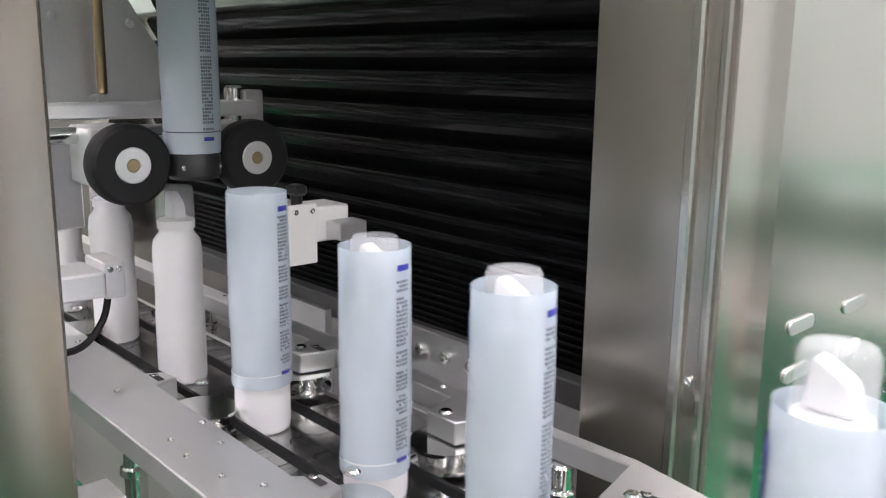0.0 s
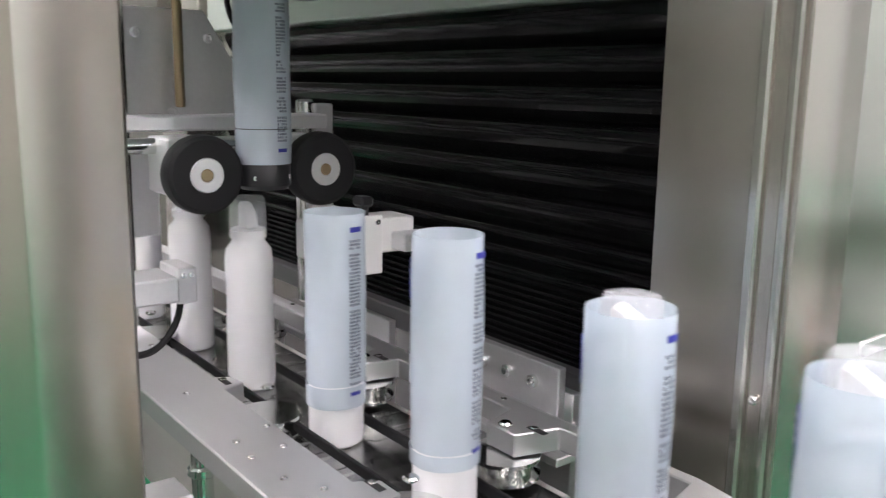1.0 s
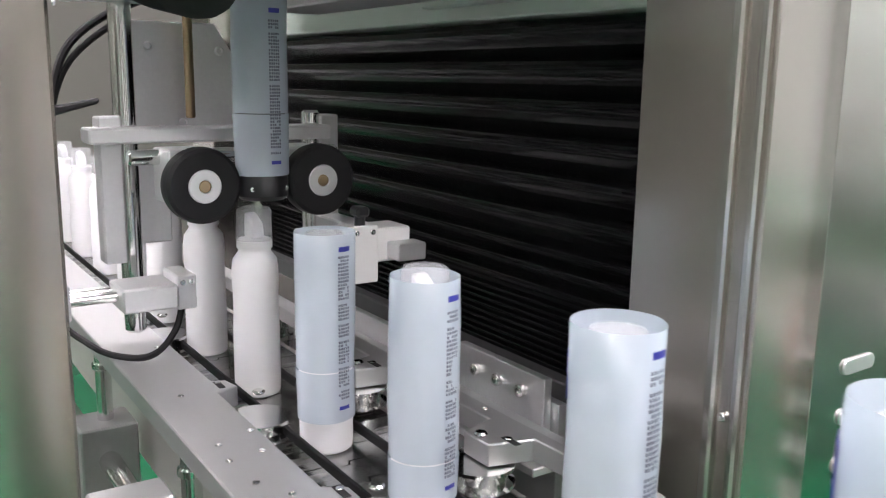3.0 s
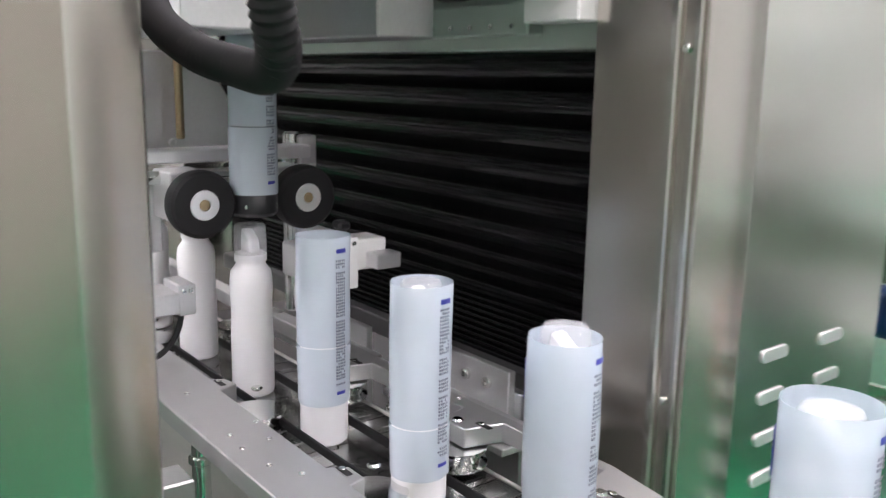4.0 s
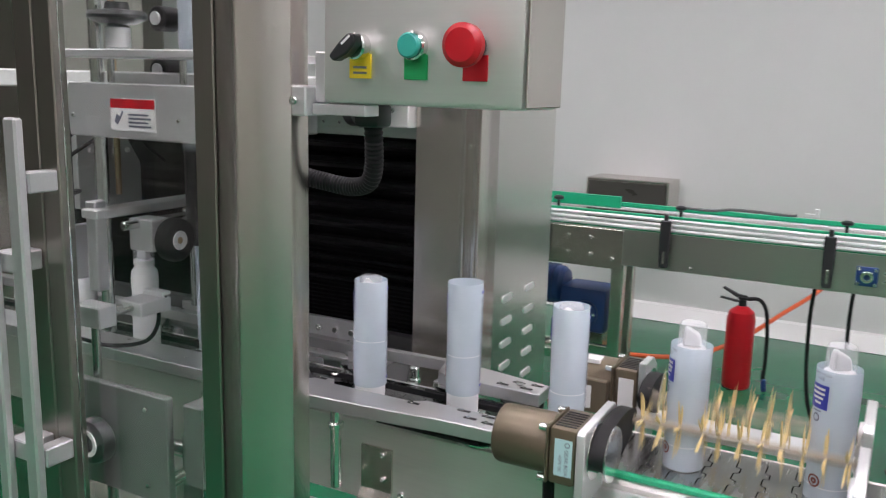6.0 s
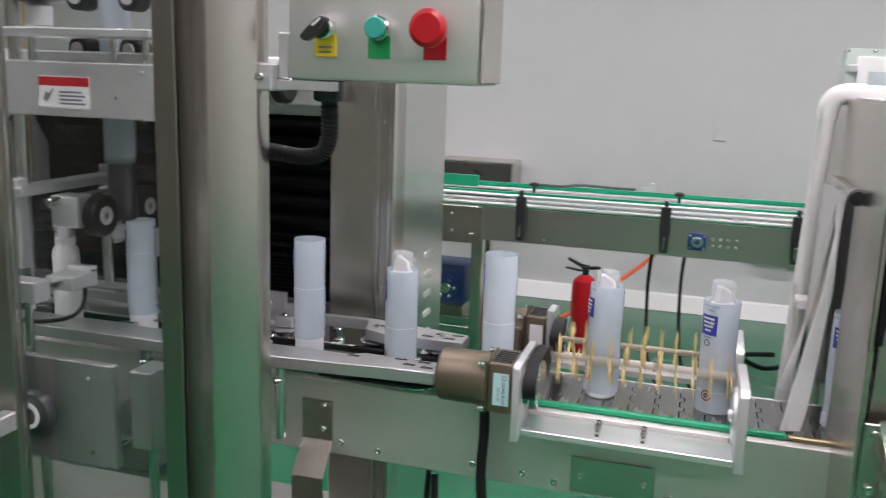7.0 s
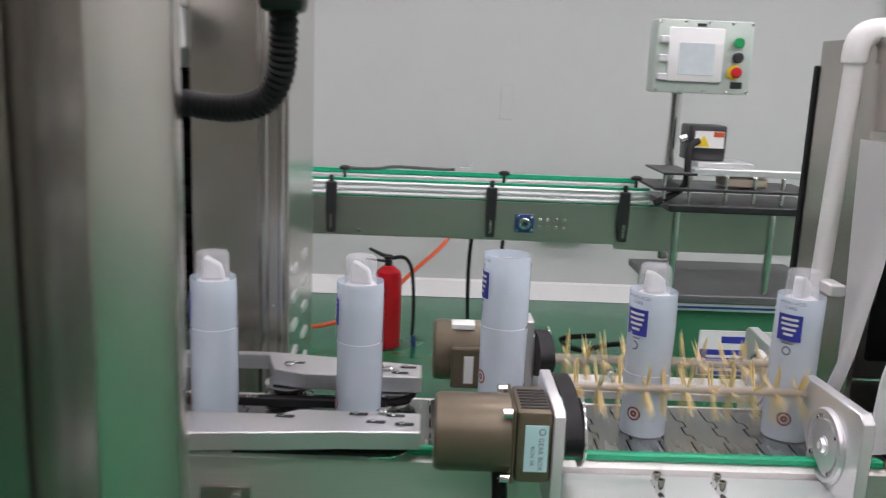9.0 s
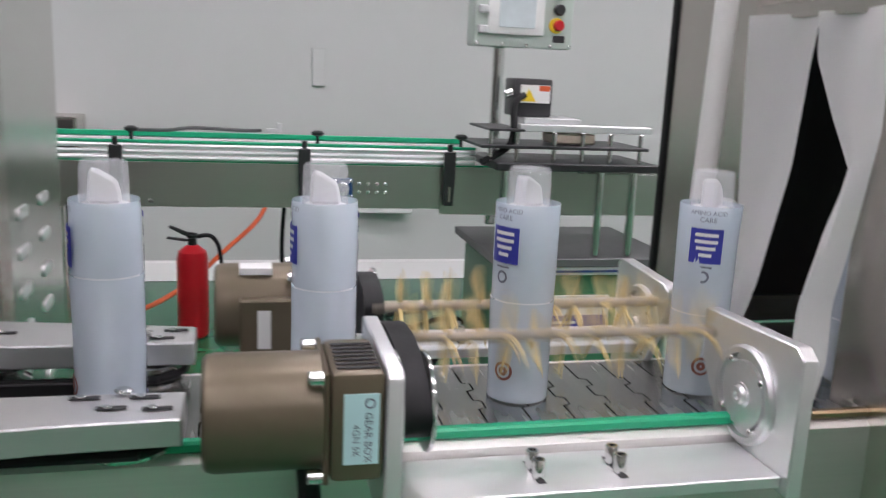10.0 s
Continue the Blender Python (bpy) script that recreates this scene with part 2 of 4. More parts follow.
def ceiling_light(x, y):
    t = thing("ceiling_light", "white ceiling light panel, switched on", "lamp", (x, y, 3.16), "ceiling lights")
    bm = B()
    for lo, hi in (((x - .62, y - .17, 3.15), (x + .62, y - .15, 3.199)), ((x - .62, y + .15, 3.15), (x + .62, y + .17, 3.199)),
                   ((x - .62, y - .149, 3.15), (x - .6, y + .149, 3.199)), ((x + .6, y - .149, 3.15), (x + .62, y + .149, 3.199))):
        box(bm, lo, hi, .002)
    part("frame", bm, WHITE, t)
    part("diffuser", box(B(), (x - .598, y - .148, 3.16), (x + .598, y + .148, 3.175)), TUBE, t)


for lx in (-3.2, -1.4, 0.5, 2.4, 4.2):
    for ly in (-2.7, -1.2, 0.35, 2.0):
        if lx > -3 or ly > 0:
            ceiling_light(lx, ly)


# ---- bottle conveyor ----
conv = thing("bottle_conveyor", "long stainless steel slat conveyor with folded side plates", "conveyor", (0, 0, 0))
for side, name in ((-1, "side_plate"), (1, "side_plate")):
    y = side * 0.088
    bm = prism(B(), [(y, .768), (y + side * .003, .768), (y + side * .003, .893), (y - side * .004, .8985), (y - side * .006, .896), (y, .889)], -3.3, 2.9, "x")
    part(name, bm, CONVEYOR, conv)
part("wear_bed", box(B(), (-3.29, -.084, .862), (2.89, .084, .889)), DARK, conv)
part("guide_strip", box(B(), (-.4, -.0875, .8995), (.41, -.0775, .9085), .002), GREEN, conv, "green plastic guide strip")
part("guide_strip", box(B(), (.412, -.0875, .8995), (2.9, -.0785, .907), .002), BRASS, conv, "worn brown guide strip")
part("bed_plate", box(B(), (-3.3, -.083, .763), (2.9, .083, .769)), CONVEYOR, conv)
for lx in (-2.9, -1.75, .42, 2.5):
    for ly in (-.075, .075):
        part("leg", box(B(), (lx - .02, ly - .02, .02), (lx + .02, ly + .02, .763), .004), STEEL, conv)
    part("crossbar", box(B(), (lx - .015, -.054, .25), (lx + .015, .054, .28), .003), STEEL, conv)
for bx, bz in ((.035, .788), (.085, .782), (-.045, .79), (.255, .784), (-.205, .785), (.31, .79), (-.32, .80), (-.27, .79)):
    bolt((bx, -.0912, bz), "-y", .0055, conv)
part("joint_plate", box(B(), (.11, -.0945, .772), (.235, -.0912, .83), .001), STEEL, conv)
for bx in (.125, .22):
    bolt((bx, -.0946, .80), "-y", .005, conv)
part("leg_bracket", box(B(), (.31, -.13, .42), (.365, -.0915, .765), .003), STEEL, conv)
# bent guard by the machine
bm = prism(B(), [(-.092, .86), (-.096, .86), (-.096, .79), (-.135, .74), (-.135, .6), (-.131, .6), (-.131, .741), (-.092, .79)], -.34, -.285, "x")
part("bent_guard", bm, STEEL, conv)
for bz in (.85, .81):
    bolt((-.30, -.0965, bz), "-y", .005, conv)

belt = thing("conveyor_belt", "moving stainless steel slat chain of the bottle conveyor", "belt", (0, 0, .89))


def plate_mesh():
    bm = B()
    p = .0378
    pts = [(.0005, -.076), (p - .001, -.076), (p - .001, -.03), (p + .006, -.027), (p + .006, -.013), (p - .001, -.010), (p - .001, .012), (p + .006, .015),
           (p + .006, .029), (p - .001, .032), (p - .001, .076), (.0005, .076), (.0005, .033), (.0075, .030), (.0075, .014), (.0005, .011), (.0005, -.009),
           (.0075, -.012), (.0075, -.028), (.0005, -.031)]
    prism(bm, pts, .0, .0095, "z")
    me = bpy.data.meshes.new("chain_plate")
    bm.to_mesh(me)
    bm.free()
    me.materials.append(BELTM)
    return me


PLATE = plate_mesh()
for i in range(112):
    ob = new("chain_plate", PLATE)
    ob.parent = belt
    ob.location = (-3.2 + i * .038, 0, 0)


# ---- clamp rails with side belts ----
def clamp_rail(side, label):
    """One of the two aluminium rails that hold the bottles between rubber belts."""
    t = thing("clamp_rail", label, "machine rail", (-.6, side * .1, .92), "clamp rails")
    s = side
    if s < 0:
        pts = [(-1.75, -.085), (-.70, -.085), (-.694, -.072), (-.672, -.068), (-.664, -.09), (-.44, -.092), (-.43, -.075), (-.405, -.075), (-.4, -.092), (-.255, -.092),
               (-.235, -.078), (-.103, -.08), (-.103, -.13), (-.19, -.134), (-.26, -.142), (-.4, -.152), (-1.75, -.152)]
    else:
        pts = [(-1.75, .085), (-.69, .085), (-.68, .05), (-.655, .05), (-.648, .088), (-.48, .09), (-.47, .055), (-.435, .055), (-.425, .095), (-.30, .10),
               (-.285, .045), (-.255, .036), (-.245, .033), (-.103, .032), (-.103, .078), (-.2, .096), (-.3, .112), (-.46, .108), (-1.75, .108)]
    part("rail_plate", prism(B(), pts, .925, .945, "z", .0012), RAIL, t)
    for x in (-.95, -.64, -.415, -.145) if s < 0 else (-.95, -.668, -.452, -.268, -.145):
        yy = s * ((.082 if s < 0 else .055) if x > -.2 else .06)
        rr = .027
        w = part("pulley", lathe(B(), [(0, .905), (rr + .003, .905), (rr + .003, .908), (rr - .003, .911), (rr - .003, .918), (rr + .003, .9205), (rr + .003, .9235), (.008, .924), (0, .924)],
                                 (x, yy, 0), seg=36), CHROME, t)
        part("axle", disc(B(), (x, yy, .9458), "z", .006, .004), CHROME, w)
    yb = -.0425 if s < 0 else .0185
    bm = box(B(), (-1.75, yb - .002, .908), (-.145, yb + .002, .918), .001)
    part("side_belt", bm, BLACK_RUBBER, t, "black rubber side belt")
    lp = []
    for k in range(13):
        a = -math.pi / 2 + math.pi * k / 12
        lp.append((-.145 + .032 * math.cos(a), s * (.082 if s < 0 else .064) + .032 * math.sin(a), .913))
    part("belt_loop", tube(B(), [(-.3, lp[0][1], .913)] + lp + [(-.3, lp[-1][1], .913)], .004, 8), BLACK_RUBBER, t)
    hs = [(-.5, -.1), (-.9, -.1), (-.62, -.1)] if s > 0 else [(-.563, -.098), (-.52, -.105), (-.548, -.131), (-.515, -.134), (-.672, -.123), (-.47, -.13), (-.44, -.115), (-.8, -.12), (-.83, -.1)]
    for hx, hy in hs:
        part("screw", lathe(B(), [(0, .9458), (.0016, .9458), (.0018, .9464), (.0027, .9463), (.003, .9456), (0, .9456)], (hx, abs(hy) * s, 0), seg=12), CHROME, t)
    for hx, hy in ((-.682, .083), (-.424, .084), (-.247, .1), (-.17, .088), (-.13, .09), (-.15, .108), (-.12, .112)) if s < 0 else ((-.66, .075), (-.43, .075), (-.26, .07), (-.17, .045), (-.13, .045), (-.15, .064), (-.12, .066)):
        bm = box(B(), (hx - .010, s * hy - .0032, .9455), (hx + .010, s * hy + .0032, .9462), .0003)
        sl = part("slot", bm, DARK, t)
        part("slot_screw", disc(B(), (hx - .003, s * hy, .9463), "z", .0032, .0014, .0005, seg=14), CHROME, sl)
    for px in (-.94, -.61, -.36):
        py = s * (.135 if s < 0 else .098)
        c = part("post", rod(B(), (px, py, .80), (px, py, .925), .009), CHROME, t)
        part("collar", disc(B(), (px, py, .895), "z", .012, .01), CHROME, c)
    return t


clamp_rail(-1, "front aluminium clamp rail with rubber side belt and pulleys")
clamp_rail(1, "rear aluminium clamp rail with rubber side belt and pulleys")

carr = thing("rail_carriage", "aluminium slide block with handwheel under the clamp rail", "machine block", (-.7, -.2, .7))
# blocks coloured darker than ALU, as shaded inside the cabinet
part("front_block", box(B(), (-.81, -.245, .735), (-.612, -.23, .91), .002), BLOCK, carr)
part("end_block", box(B(), (-.595, -.229, .77), (-.555, -.17, .90), .002), BLOCK, carr)
for x in (-.96, -.63):
    part("rod_block", box(B(), (x - .03, -.17, .70), (x + .03, -.105, .815), .002), BLOCK, carr, "grey block on cross rods")
    part("cross_rod", rod(B(), (x, -.229, .765), (x, -.17, .765), .011), CHROME, carr)
for x in (-.575, -.79):
    part("slide_rod", rod(B(), (x, -.2, .33), (x, -.2, .745 if x < -.7 else .77), .009), CHROME, carr)
part("cross_rod", rod(B(), (-.93, -.14, .775), (-.66, -.14, .775), .012), CHROME, carr)
hw = part("handwheel", lathe(B(), [(0, -.285), (.02, -.285), (.034, -.281), (.037, -.275), (.037, -.262), (.03, -.256), (0, -.256)], (-.742, 0, .825), turn=pose(0, 0, 0, -90)), BLACK_PLASTIC, carr, "black handwheel with a pale arc")
part("dial", disc(B(), (-.742, -.287, .825), "y", .022, .0018, .0005, hole=.015), WHITE, hw)
part("wheel_shaft", rod(B(), (-.742, -.2555, .825), (-.742, -.2455, .825), .01), CHROME, carr)
for q in ((-.655, .76), (-.655, .885)):
    bolt((q[0], -.2452, q[1]), "-y", .004, carr)

carr.location += Vector((.02, 0, .018))


# ---- sleeving machine cabinet ----
cab = thing("sleeving_machine", "brushed stainless steel sleeve applicator cabinet with glazed door", "machine", (-.9, 0, 0))
FP = [(-.4205, -.308), (-.343, -.360), (-.294, -.319), (-.299, -.279), (-.34, -.273), (-.4205, -.258)]
part("front_post", prism(B(), FP, .02, 2.3, "z", .0015), STEEL, cab)
bp = part("back_post", prism(B(), [(-.421, .192), (-.330, .192), (-.328, .187), (-.290, .187), (-.305, .293), (-.3125, .296), (-.3125, .585), (-.421, .585)], .02, 2.3, "z", .0015), STEEL, cab)
part("post_fold", box(B(), (-.327, .1815, .3), (-.317, .1875, 2.3), .002), MIRROR, bp)
part("post_fold", box(B(), (-.303, .1825, .3), (-.295, .1875, 2.3), .002), MIRROR, bp)
part("side_panel", box(B(), (-.3123, .297, .3), (-.3085, .58, 2.28), .0015), MIRROR, cab)
for r in range(6):
    for c in range(2):
        y0, z0 = .363 + c * .11, .998 - r * .0458
        bm = B()
        n = 12
        ring = [(y0 + .017 * (1 if math.cos(2 * math.pi * k / n) > 0 else -1) + .007 * math.cos(2 * math.pi * k / n), z0 + .0075 * math.sin(2 * math.pi * k / n)) for k in range(n)]
        prism(bm, ring, -.3084, -.306, "x", .0008)
        part("louvre", bm, ALU_RAW, cab)
for z in (.985, 1.3, 1.62):
    bolt((-.310, .1868, z), "-y", .004, cab)
part("left_post", prism(B(), [(-1.62, -.36), (-1.55, -.36), (-1.55, -.228), (-1.62, -.228)], .02, 2.3, "z", .002), STEEL, cab)
part("left_post", prism(B(), [(-1.62, .2), (-1.5, .2), (-1.5, .585), (-1.62, .585)], .02, 2.3, "z", .002), STEEL, cab)
for y0, y1 in ((-.36, -.3), (.525, .585)):
    part("roof_rail", box(B(), (-1.62, y0, 2.301), (-.295, y1, 2.36), .004), STEEL_H, cab)
part("base_pan", box(B(), (-1.55, -.36, .3), (-.39, .58, .32), .002), STEEL_H, cab)
part("front_apron", box(B(), (-1.549, -.35, .32), (-.39, -.346, .56), .001), STEEL_H, cab)

# door frames carry their dark reflection in the base colour
door = part("door", box(B(), (-.456, -.311, .6), (-.4215, -.285, 2.25), .002), FRAME, cab, "glazed door in a brushed steel frame")
part("door_stile", box(B(), (-.757, -.311, .6), (-.719, -.285, 2.25), .002), FRAME, door)
part("door_rail", box(B(), (-.7185, -.311, .6), (-.457, -.285, .635), .002), FRAME, door)
part("door_rail", box(B(), (-.7185, -.311, 2.21), (-.457, -.285, 2.25), .002), FRAME, door)
pane = part("pane", box(B(), (-.718, -.30, .637), (-.458, -.296, 2.208)), CLEAR, door, "clear acrylic pane")
pane.visible_shadow = False
hd = part("door_handle", box(B(), (-.748, -.375, .70), (-.722, -.36, 1.345), .003), ALU, door)
for z in (.83, 1.24):
    part("handle_foot", box(B(), (-.744, -.359, z), (-.720, -.3115, z + .03), .002), ALU, hd)
door2 = part("door", box(B(), (-.80, -.311, .6), (-.759, -.285, 2.25), .002), FRAME, cab, "second glazed door in a brushed steel frame")
part("door_stile", box(B(), (-1.545, -.311, .6), (-1.5, -.285, 2.25), .002), FRAME, door2)
pane2 = part("pane", box(B(), (-1.499, -.30, .61), (-.801, -.296, 2.24)), CLEAR, door2, "clear acrylic pane")
pane2.visible_shadow = False
hd = part("door_handle", box(B(), (-.812, -.375, .70), (-.79, -.36, 1.24), .003), ALU, door2)
for z in (.83, 1.12):
    part("handle_foot", box(B(), (-.807, -.359, z), (-.765, -.3115, z + .03), .002), ALU, hd)

part("deck", box(B(), (-1.5, .096, .775), (-.437, .57, .785), .001), DARK, cab)
part("deck", box(B(), (-1.5, -.16, .70), (-.437, -.096, .71), .001), STEEL_H, cab)

# pleated cover behind the bottles
bel = thing("bellows_cover", "black pleated bellows cover hanging behind the bottles", "machine cover", (-.9, .29, .9))
Z0, Z1 = .92, 1.302
zs, z = [], Z1
while z > Z0 + .004:
    h = .0405 if z > 1.06 else (.022 if z > 1.0 else .0085)
    zs.append((z, h))
    z -= h
bm = B()
pts = []
for z, h in zs:
    d = min(.017, h * .42)
    pts.append((.277, z))
    for u in (.008, .03, .06, .1, .15, .21, .28, .36, .46, .58, .72, .86, .98):
        pts.append((.276 - d * math.sin(math.pi * u ** .45), z - h * u))
pts += [(.278, zs[-1][0] - zs[-1][1]), (.30, zs[-1][0] - zs[-1][1]), (.30, Z1)]
prism(bm, pts, -1.45, -.4225, "x")
part("pleats", bm, BELLOWS, bel)
part("foot_strip", box(B(), (-1.45, .255, .89), (-.4225, .305, .9185), .002), GUNMETAL, bel)

head = thing("overhead_beam", "pale green enamelled machine beam over the bellows", "machine beam", (-.9, .3, 1.29))
part("beam", box(B(), (-1.48, .24, 1.287), (-.4225, .33, 1.36), .002), PALEGREEN, head)
part("beam_front", box(B(), (-.80, .215, 1.302), (-.54, .2385, 1.337), .002), PALEGREEN, head)
part("top_plate", box(B(), (-1.2, -.06, 1.362), (-.4225, .30, 1.395), .003), WHITE, head)
part("end_cap", box(B(), (-.50, .17, 1.31), (-.4235, .2, 1.361), .002), WHITE, head)
for i in range(7):
    bolt((-.78 + i * .036, .2145, 1.312), "-y", .003, head)
bolt((-.455, .1695, 1.34), "-y", .004, head)
bolt((-.97, .2395, 1.33), "-y", .004, head)
part("knurled_knob", lathe(B(), [(0, 1.335), (.02, 1.335), (.022, 1.339), (.022, 1.352), (.018, 1.3615), (0, 1.3615)], (-.5, .03, 0)), ALU, head)
part("round_bearing", lathe(B(), [(.012, .0), (.034, 0), (.038, .004), (.038, .02), (.032, .024), (.014, .024), (.012, 0)], (-.447, .03, 1.356), "x"), BLACK_PLASTIC, head)
part("bearing_hub", disc(B(), (-.443, .03, 1.356), "x", .012, .026), CHROME, head)
head.location.z += .016

# mandrel head: film column guide, rollers, cross arm
mh = thing("mandrel", "black sleeve mandrel hanging over the bottles", "machine mandrel", (-.735, 0, 1.1))
part("core", lathe(B(), [(0, 1.106), (.022, 1.106), (.0258, 1.110), (.0258, 1.128), (.0242, 1.131), (.0242, 3.0), (0, 3.0)], (-.737, -.004, 0), seg=40), BLACK_PLASTIC, mh)
for k in range(4):
    a = math.pi * (k / 2 + .25)
    bolt((-.737 + .0254 * math.cos(a), -.004 + .0254 * math.sin(a), 1.118), "x", .0025, mh, "screw", .0015)

arm = thing("roller_arm", "aluminium cross arm carrying two black press rollers", "machine arm", (-.78, 0, 1.1))
for s in (-1, 1):
    y = -.0055 + s * .0625
    r = part("roller", lathe(B(), [(.0165, -.0125), (.033, -.0125), (.0365, -.0095), (.0375, -.004), (.0375, .004), (.0365, .0095), (.033, .0125), (.0165, .0125), (.0165, -.0125)],
                              (-.735, y, 1.123), "x", 48), BLACK_RUBBER, arm, "black rubber press roller")
    part("hub", lathe(B(), [(.0062, -.0135), (.0163, -.0135), (.0164, .0125), (.0155, .0138), (.007, .0138), (.0062, .013), (.0062, -.0135)], (-.735, y, 1.123), "x", 36), ALU_RAW, r)
    part("pin", disc(B(), (-.78, y, 1.123), "x", .006, .0585, .001), BRASS, r)
    part("roller_block", box(B(), (-.82, y - .022, 1.10), (-.765, y + .022, 1.155), .002), ALU, arm)
    for dz in (1.113, 1.143):
        bolt((-.7648, y - s * .012, dz), "x", .0045, arm)
    part("side_bracket", box(B(), (-.87, s * .125 - .012, 1.03), (-.845, s * .125 + .012, 1.185), .002), ALU, arm)
part("cross_bar", box(B(), (-.865, -.15, 1.158), (-.825, .118, 1.174), .002), ALU_RAW, arm)
part("guide_rod", rod(B(), (-.80, -.12, 1.146), (-.80, .11, 1.146), .008), CHROME, arm)
for y, top in ((-.106, 1.75), (.108, 1.19)):
    part("column", rod(B(), (-.86, y, .95), (-.86, y, top), .0115), CHROME, arm)

arm.location += Vector((0, -.008, .009))
mh.location += Vector((0, -.008, .009))

bk = thing("head_plate", "grey aluminium back plate with bolts and a hanging rod", "machine plate", (-.96, 0, 1.1))
part("plate", prism(B(), [(-.078, 1.158), (.066, 1.158), (.066, 1.232), (.03, 1.29), (-.078, 1.29)], -.965, -.95, "x", .0015), ALU, bk)
for y, z in ((-.05, 1.262), (.034, 1.258), (-.012, 1.174)):
    bolt((-.9498, y, z), "x", .0055, bk, material=ALU)
part("hanging_rod", rod(B(), (-.925, -.011, 1.18), (-.925, -.011, 1.6), .0055), BRASS, bk)
part("hanger", box(B(), (-.949, -.023, 1.5), (-.932, .0, 1.6), .002), ALU, bk)
part("lower_plate", box(B(), (-.965, -.11, 1.03), (-.952, -.03, 1.13), .002), ALU, bk)
part("lever", prism(B(), [(-.165, 1.185), (-.12, 1.198), (-.119, 1.204), (-.16, 1.196), (-.175, 1.20), (-.175, 1.178)], -.905, -.89, "x", .002), BLACK_PLASTIC, bk)
part("hose", tube(B(), [(-.9, -.17, 1.14), (-.91, -.16, 1.22), (-.93, -.13, 1.27), (-.95, -.06, 1.31), (-.96, .02, 1.325), (-.93, .08, 1.30)], .0045, 8), BLACK_RUBBER, bk)
part("hose", tube(B(), [(-.93, .07, 1.36), (-.94, .055, 1.31), (-.935, .065, 1.27), (-.92, .10, 1.235)], .0035, 8), BLACK_RUBBER, bk)

bk.location += Vector((0, -.012, .008))

kb = thing("cutter_housing", "aluminium cutter housing with a printed hazard label", "machine housing", (-.72, -.16, 1.3))
part("front_plate", box(B(), (-.862, -.172, 1.307), (-.55, -.16, 1.393), .002), ALU, kb)
part("body", box(B(), (-.88, -.159, 1.31), (-.58, -.05, 1.378), .002), ALU, kb)
part("body", box(B(), (-.88, .05, 1.31), (-.58, .12, 1.378), .002), ALU, kb)
lb = part("hazard_label", box(B(), (-.764, -.1735, 1.320), (-.667, -.1722, 1.370), .0003), WHITE, kb, "white and red hazard label with unreadable print")
part("label_band", box(B(), (-.763, -.1741, 1.355), (-.668, -.17355, 1.369)), RED, lb)
part("label_pictogram", prism(B(), [(-.755, 1.334), (-.749, 1.329), (-.743, 1.336), (-.735, 1.349), (-.738, 1.351), (-.743, 1.342), (-.750, 1.346)], -.1741, -.17355, "y"), INK, lb)
for i in range(4):
    part("print_bar", box(B(), (-.724, -.1741, 1.326 + i * .006), (-.676 - .006 * (i % 2), -.17355, 1.329 + i * .006)), INK, lb)
for q in ((-.875, 1.307), (-.875, 1.379), (-.57, 1.307), (-.57, 1.379), (-.85, 1.34), (-.62, 1.34)):
    bolt((q[0], -.1722, q[1]), "-y", .0035, kb)
for x in (-.86, -.82, -.66, -.6):
    part("pillar_rod", rod(B(), (x, -.12, 1.386 if x != -.86 else 1.15), (x, -.12, 1.432), .006), CHROME, kb)
part("top_bar", box(B(), (-.90, -.17, 1.432), (-.56, -.06, 1.445), .002), ALU_RAW, kb)
part("top_bar", box(B(), (-.90, .06, 1.432), (-.56, .12, 1.445), .002), ALU_RAW, kb)
for z in (1.415, 1.50):
    for x in (-.735 - .052, -.735 + .052):
        fr = part("feed_roller", disc(B(), (x, -.05, z), "y", .021, .04, .003), BLACK_RUBBER, kb, "black film feed roller")
        part("feed_hub", disc(B(), (x, -.0545, z), "y", .011, .005, .001), ALU_RAW, fr)
part("knob_stem", rod(B(), (-.80, -.12, 1.445), (-.80, -.12, 1.485), .02), ALU, kb)
part("handwheel", lathe(B(), [(0, 1.486), (.03, 1.486), (.046, 1.494), (.048, 1.499), (.044, 1.506), (.02, 1.509), (.018, 1.52), (0, 1.52)], (-.80, -.12, 0)), BLACK_PLASTIC, kb)


bs = thing("bottle_sensor", "white bottle sensor block with clamp on steel bars", "sensor", (-.7, .1, 1.03))
part("body", box(B(), (-.735, .066, 1.046), (-.69, .136, 1.082), .002), WHITE, bs)
part("face_plate", box(B(), (-.6895, .061, 1.026), (-.686, .094, 1.087), .001), WHITE, bs)
part("eye_block", box(B(), (-.6895, .106, 1.05), (-.664, .14, 1.068), .0015), ALU, bs)
part("clamp_stem", rod(B(), (-.71, .085, 1.082), (-.71, .085, 1.10), .006), BLACK_PLASTIC, bs)
part("clamp_knob", box(B(), (-.72, .077, 1.093), (-.70, .093, 1.104), .003), BLACK_PLASTIC, bs)
for y in (.068, .087):
    bolt((-.6858, y, 1.08), "x", .003, bs)
for z in (1.055, 1.07):
    part("bar", rod(B(), (-.71, .04, z), (-.71, .066, z), .0045), CHROME, bs)
part("clamp_block", box(B(), (-.735, .02, 1.043), (-.69, .04, 1.082), .002), ALU, bs)
part("carrier", box(B(), (-.86, .10, 1.05), (-.7355, .13, 1.075), .002), ALU, bs)
fs = thing("bottle_sensor", "aluminium bottle sensor block with cable on twin bars", "sensor", (-.78, -.1, 1.0))
part("body", box(B(), (-.79, -.155, 1.012), (-.735, -.102, 1.036), .002), ALU, fs)
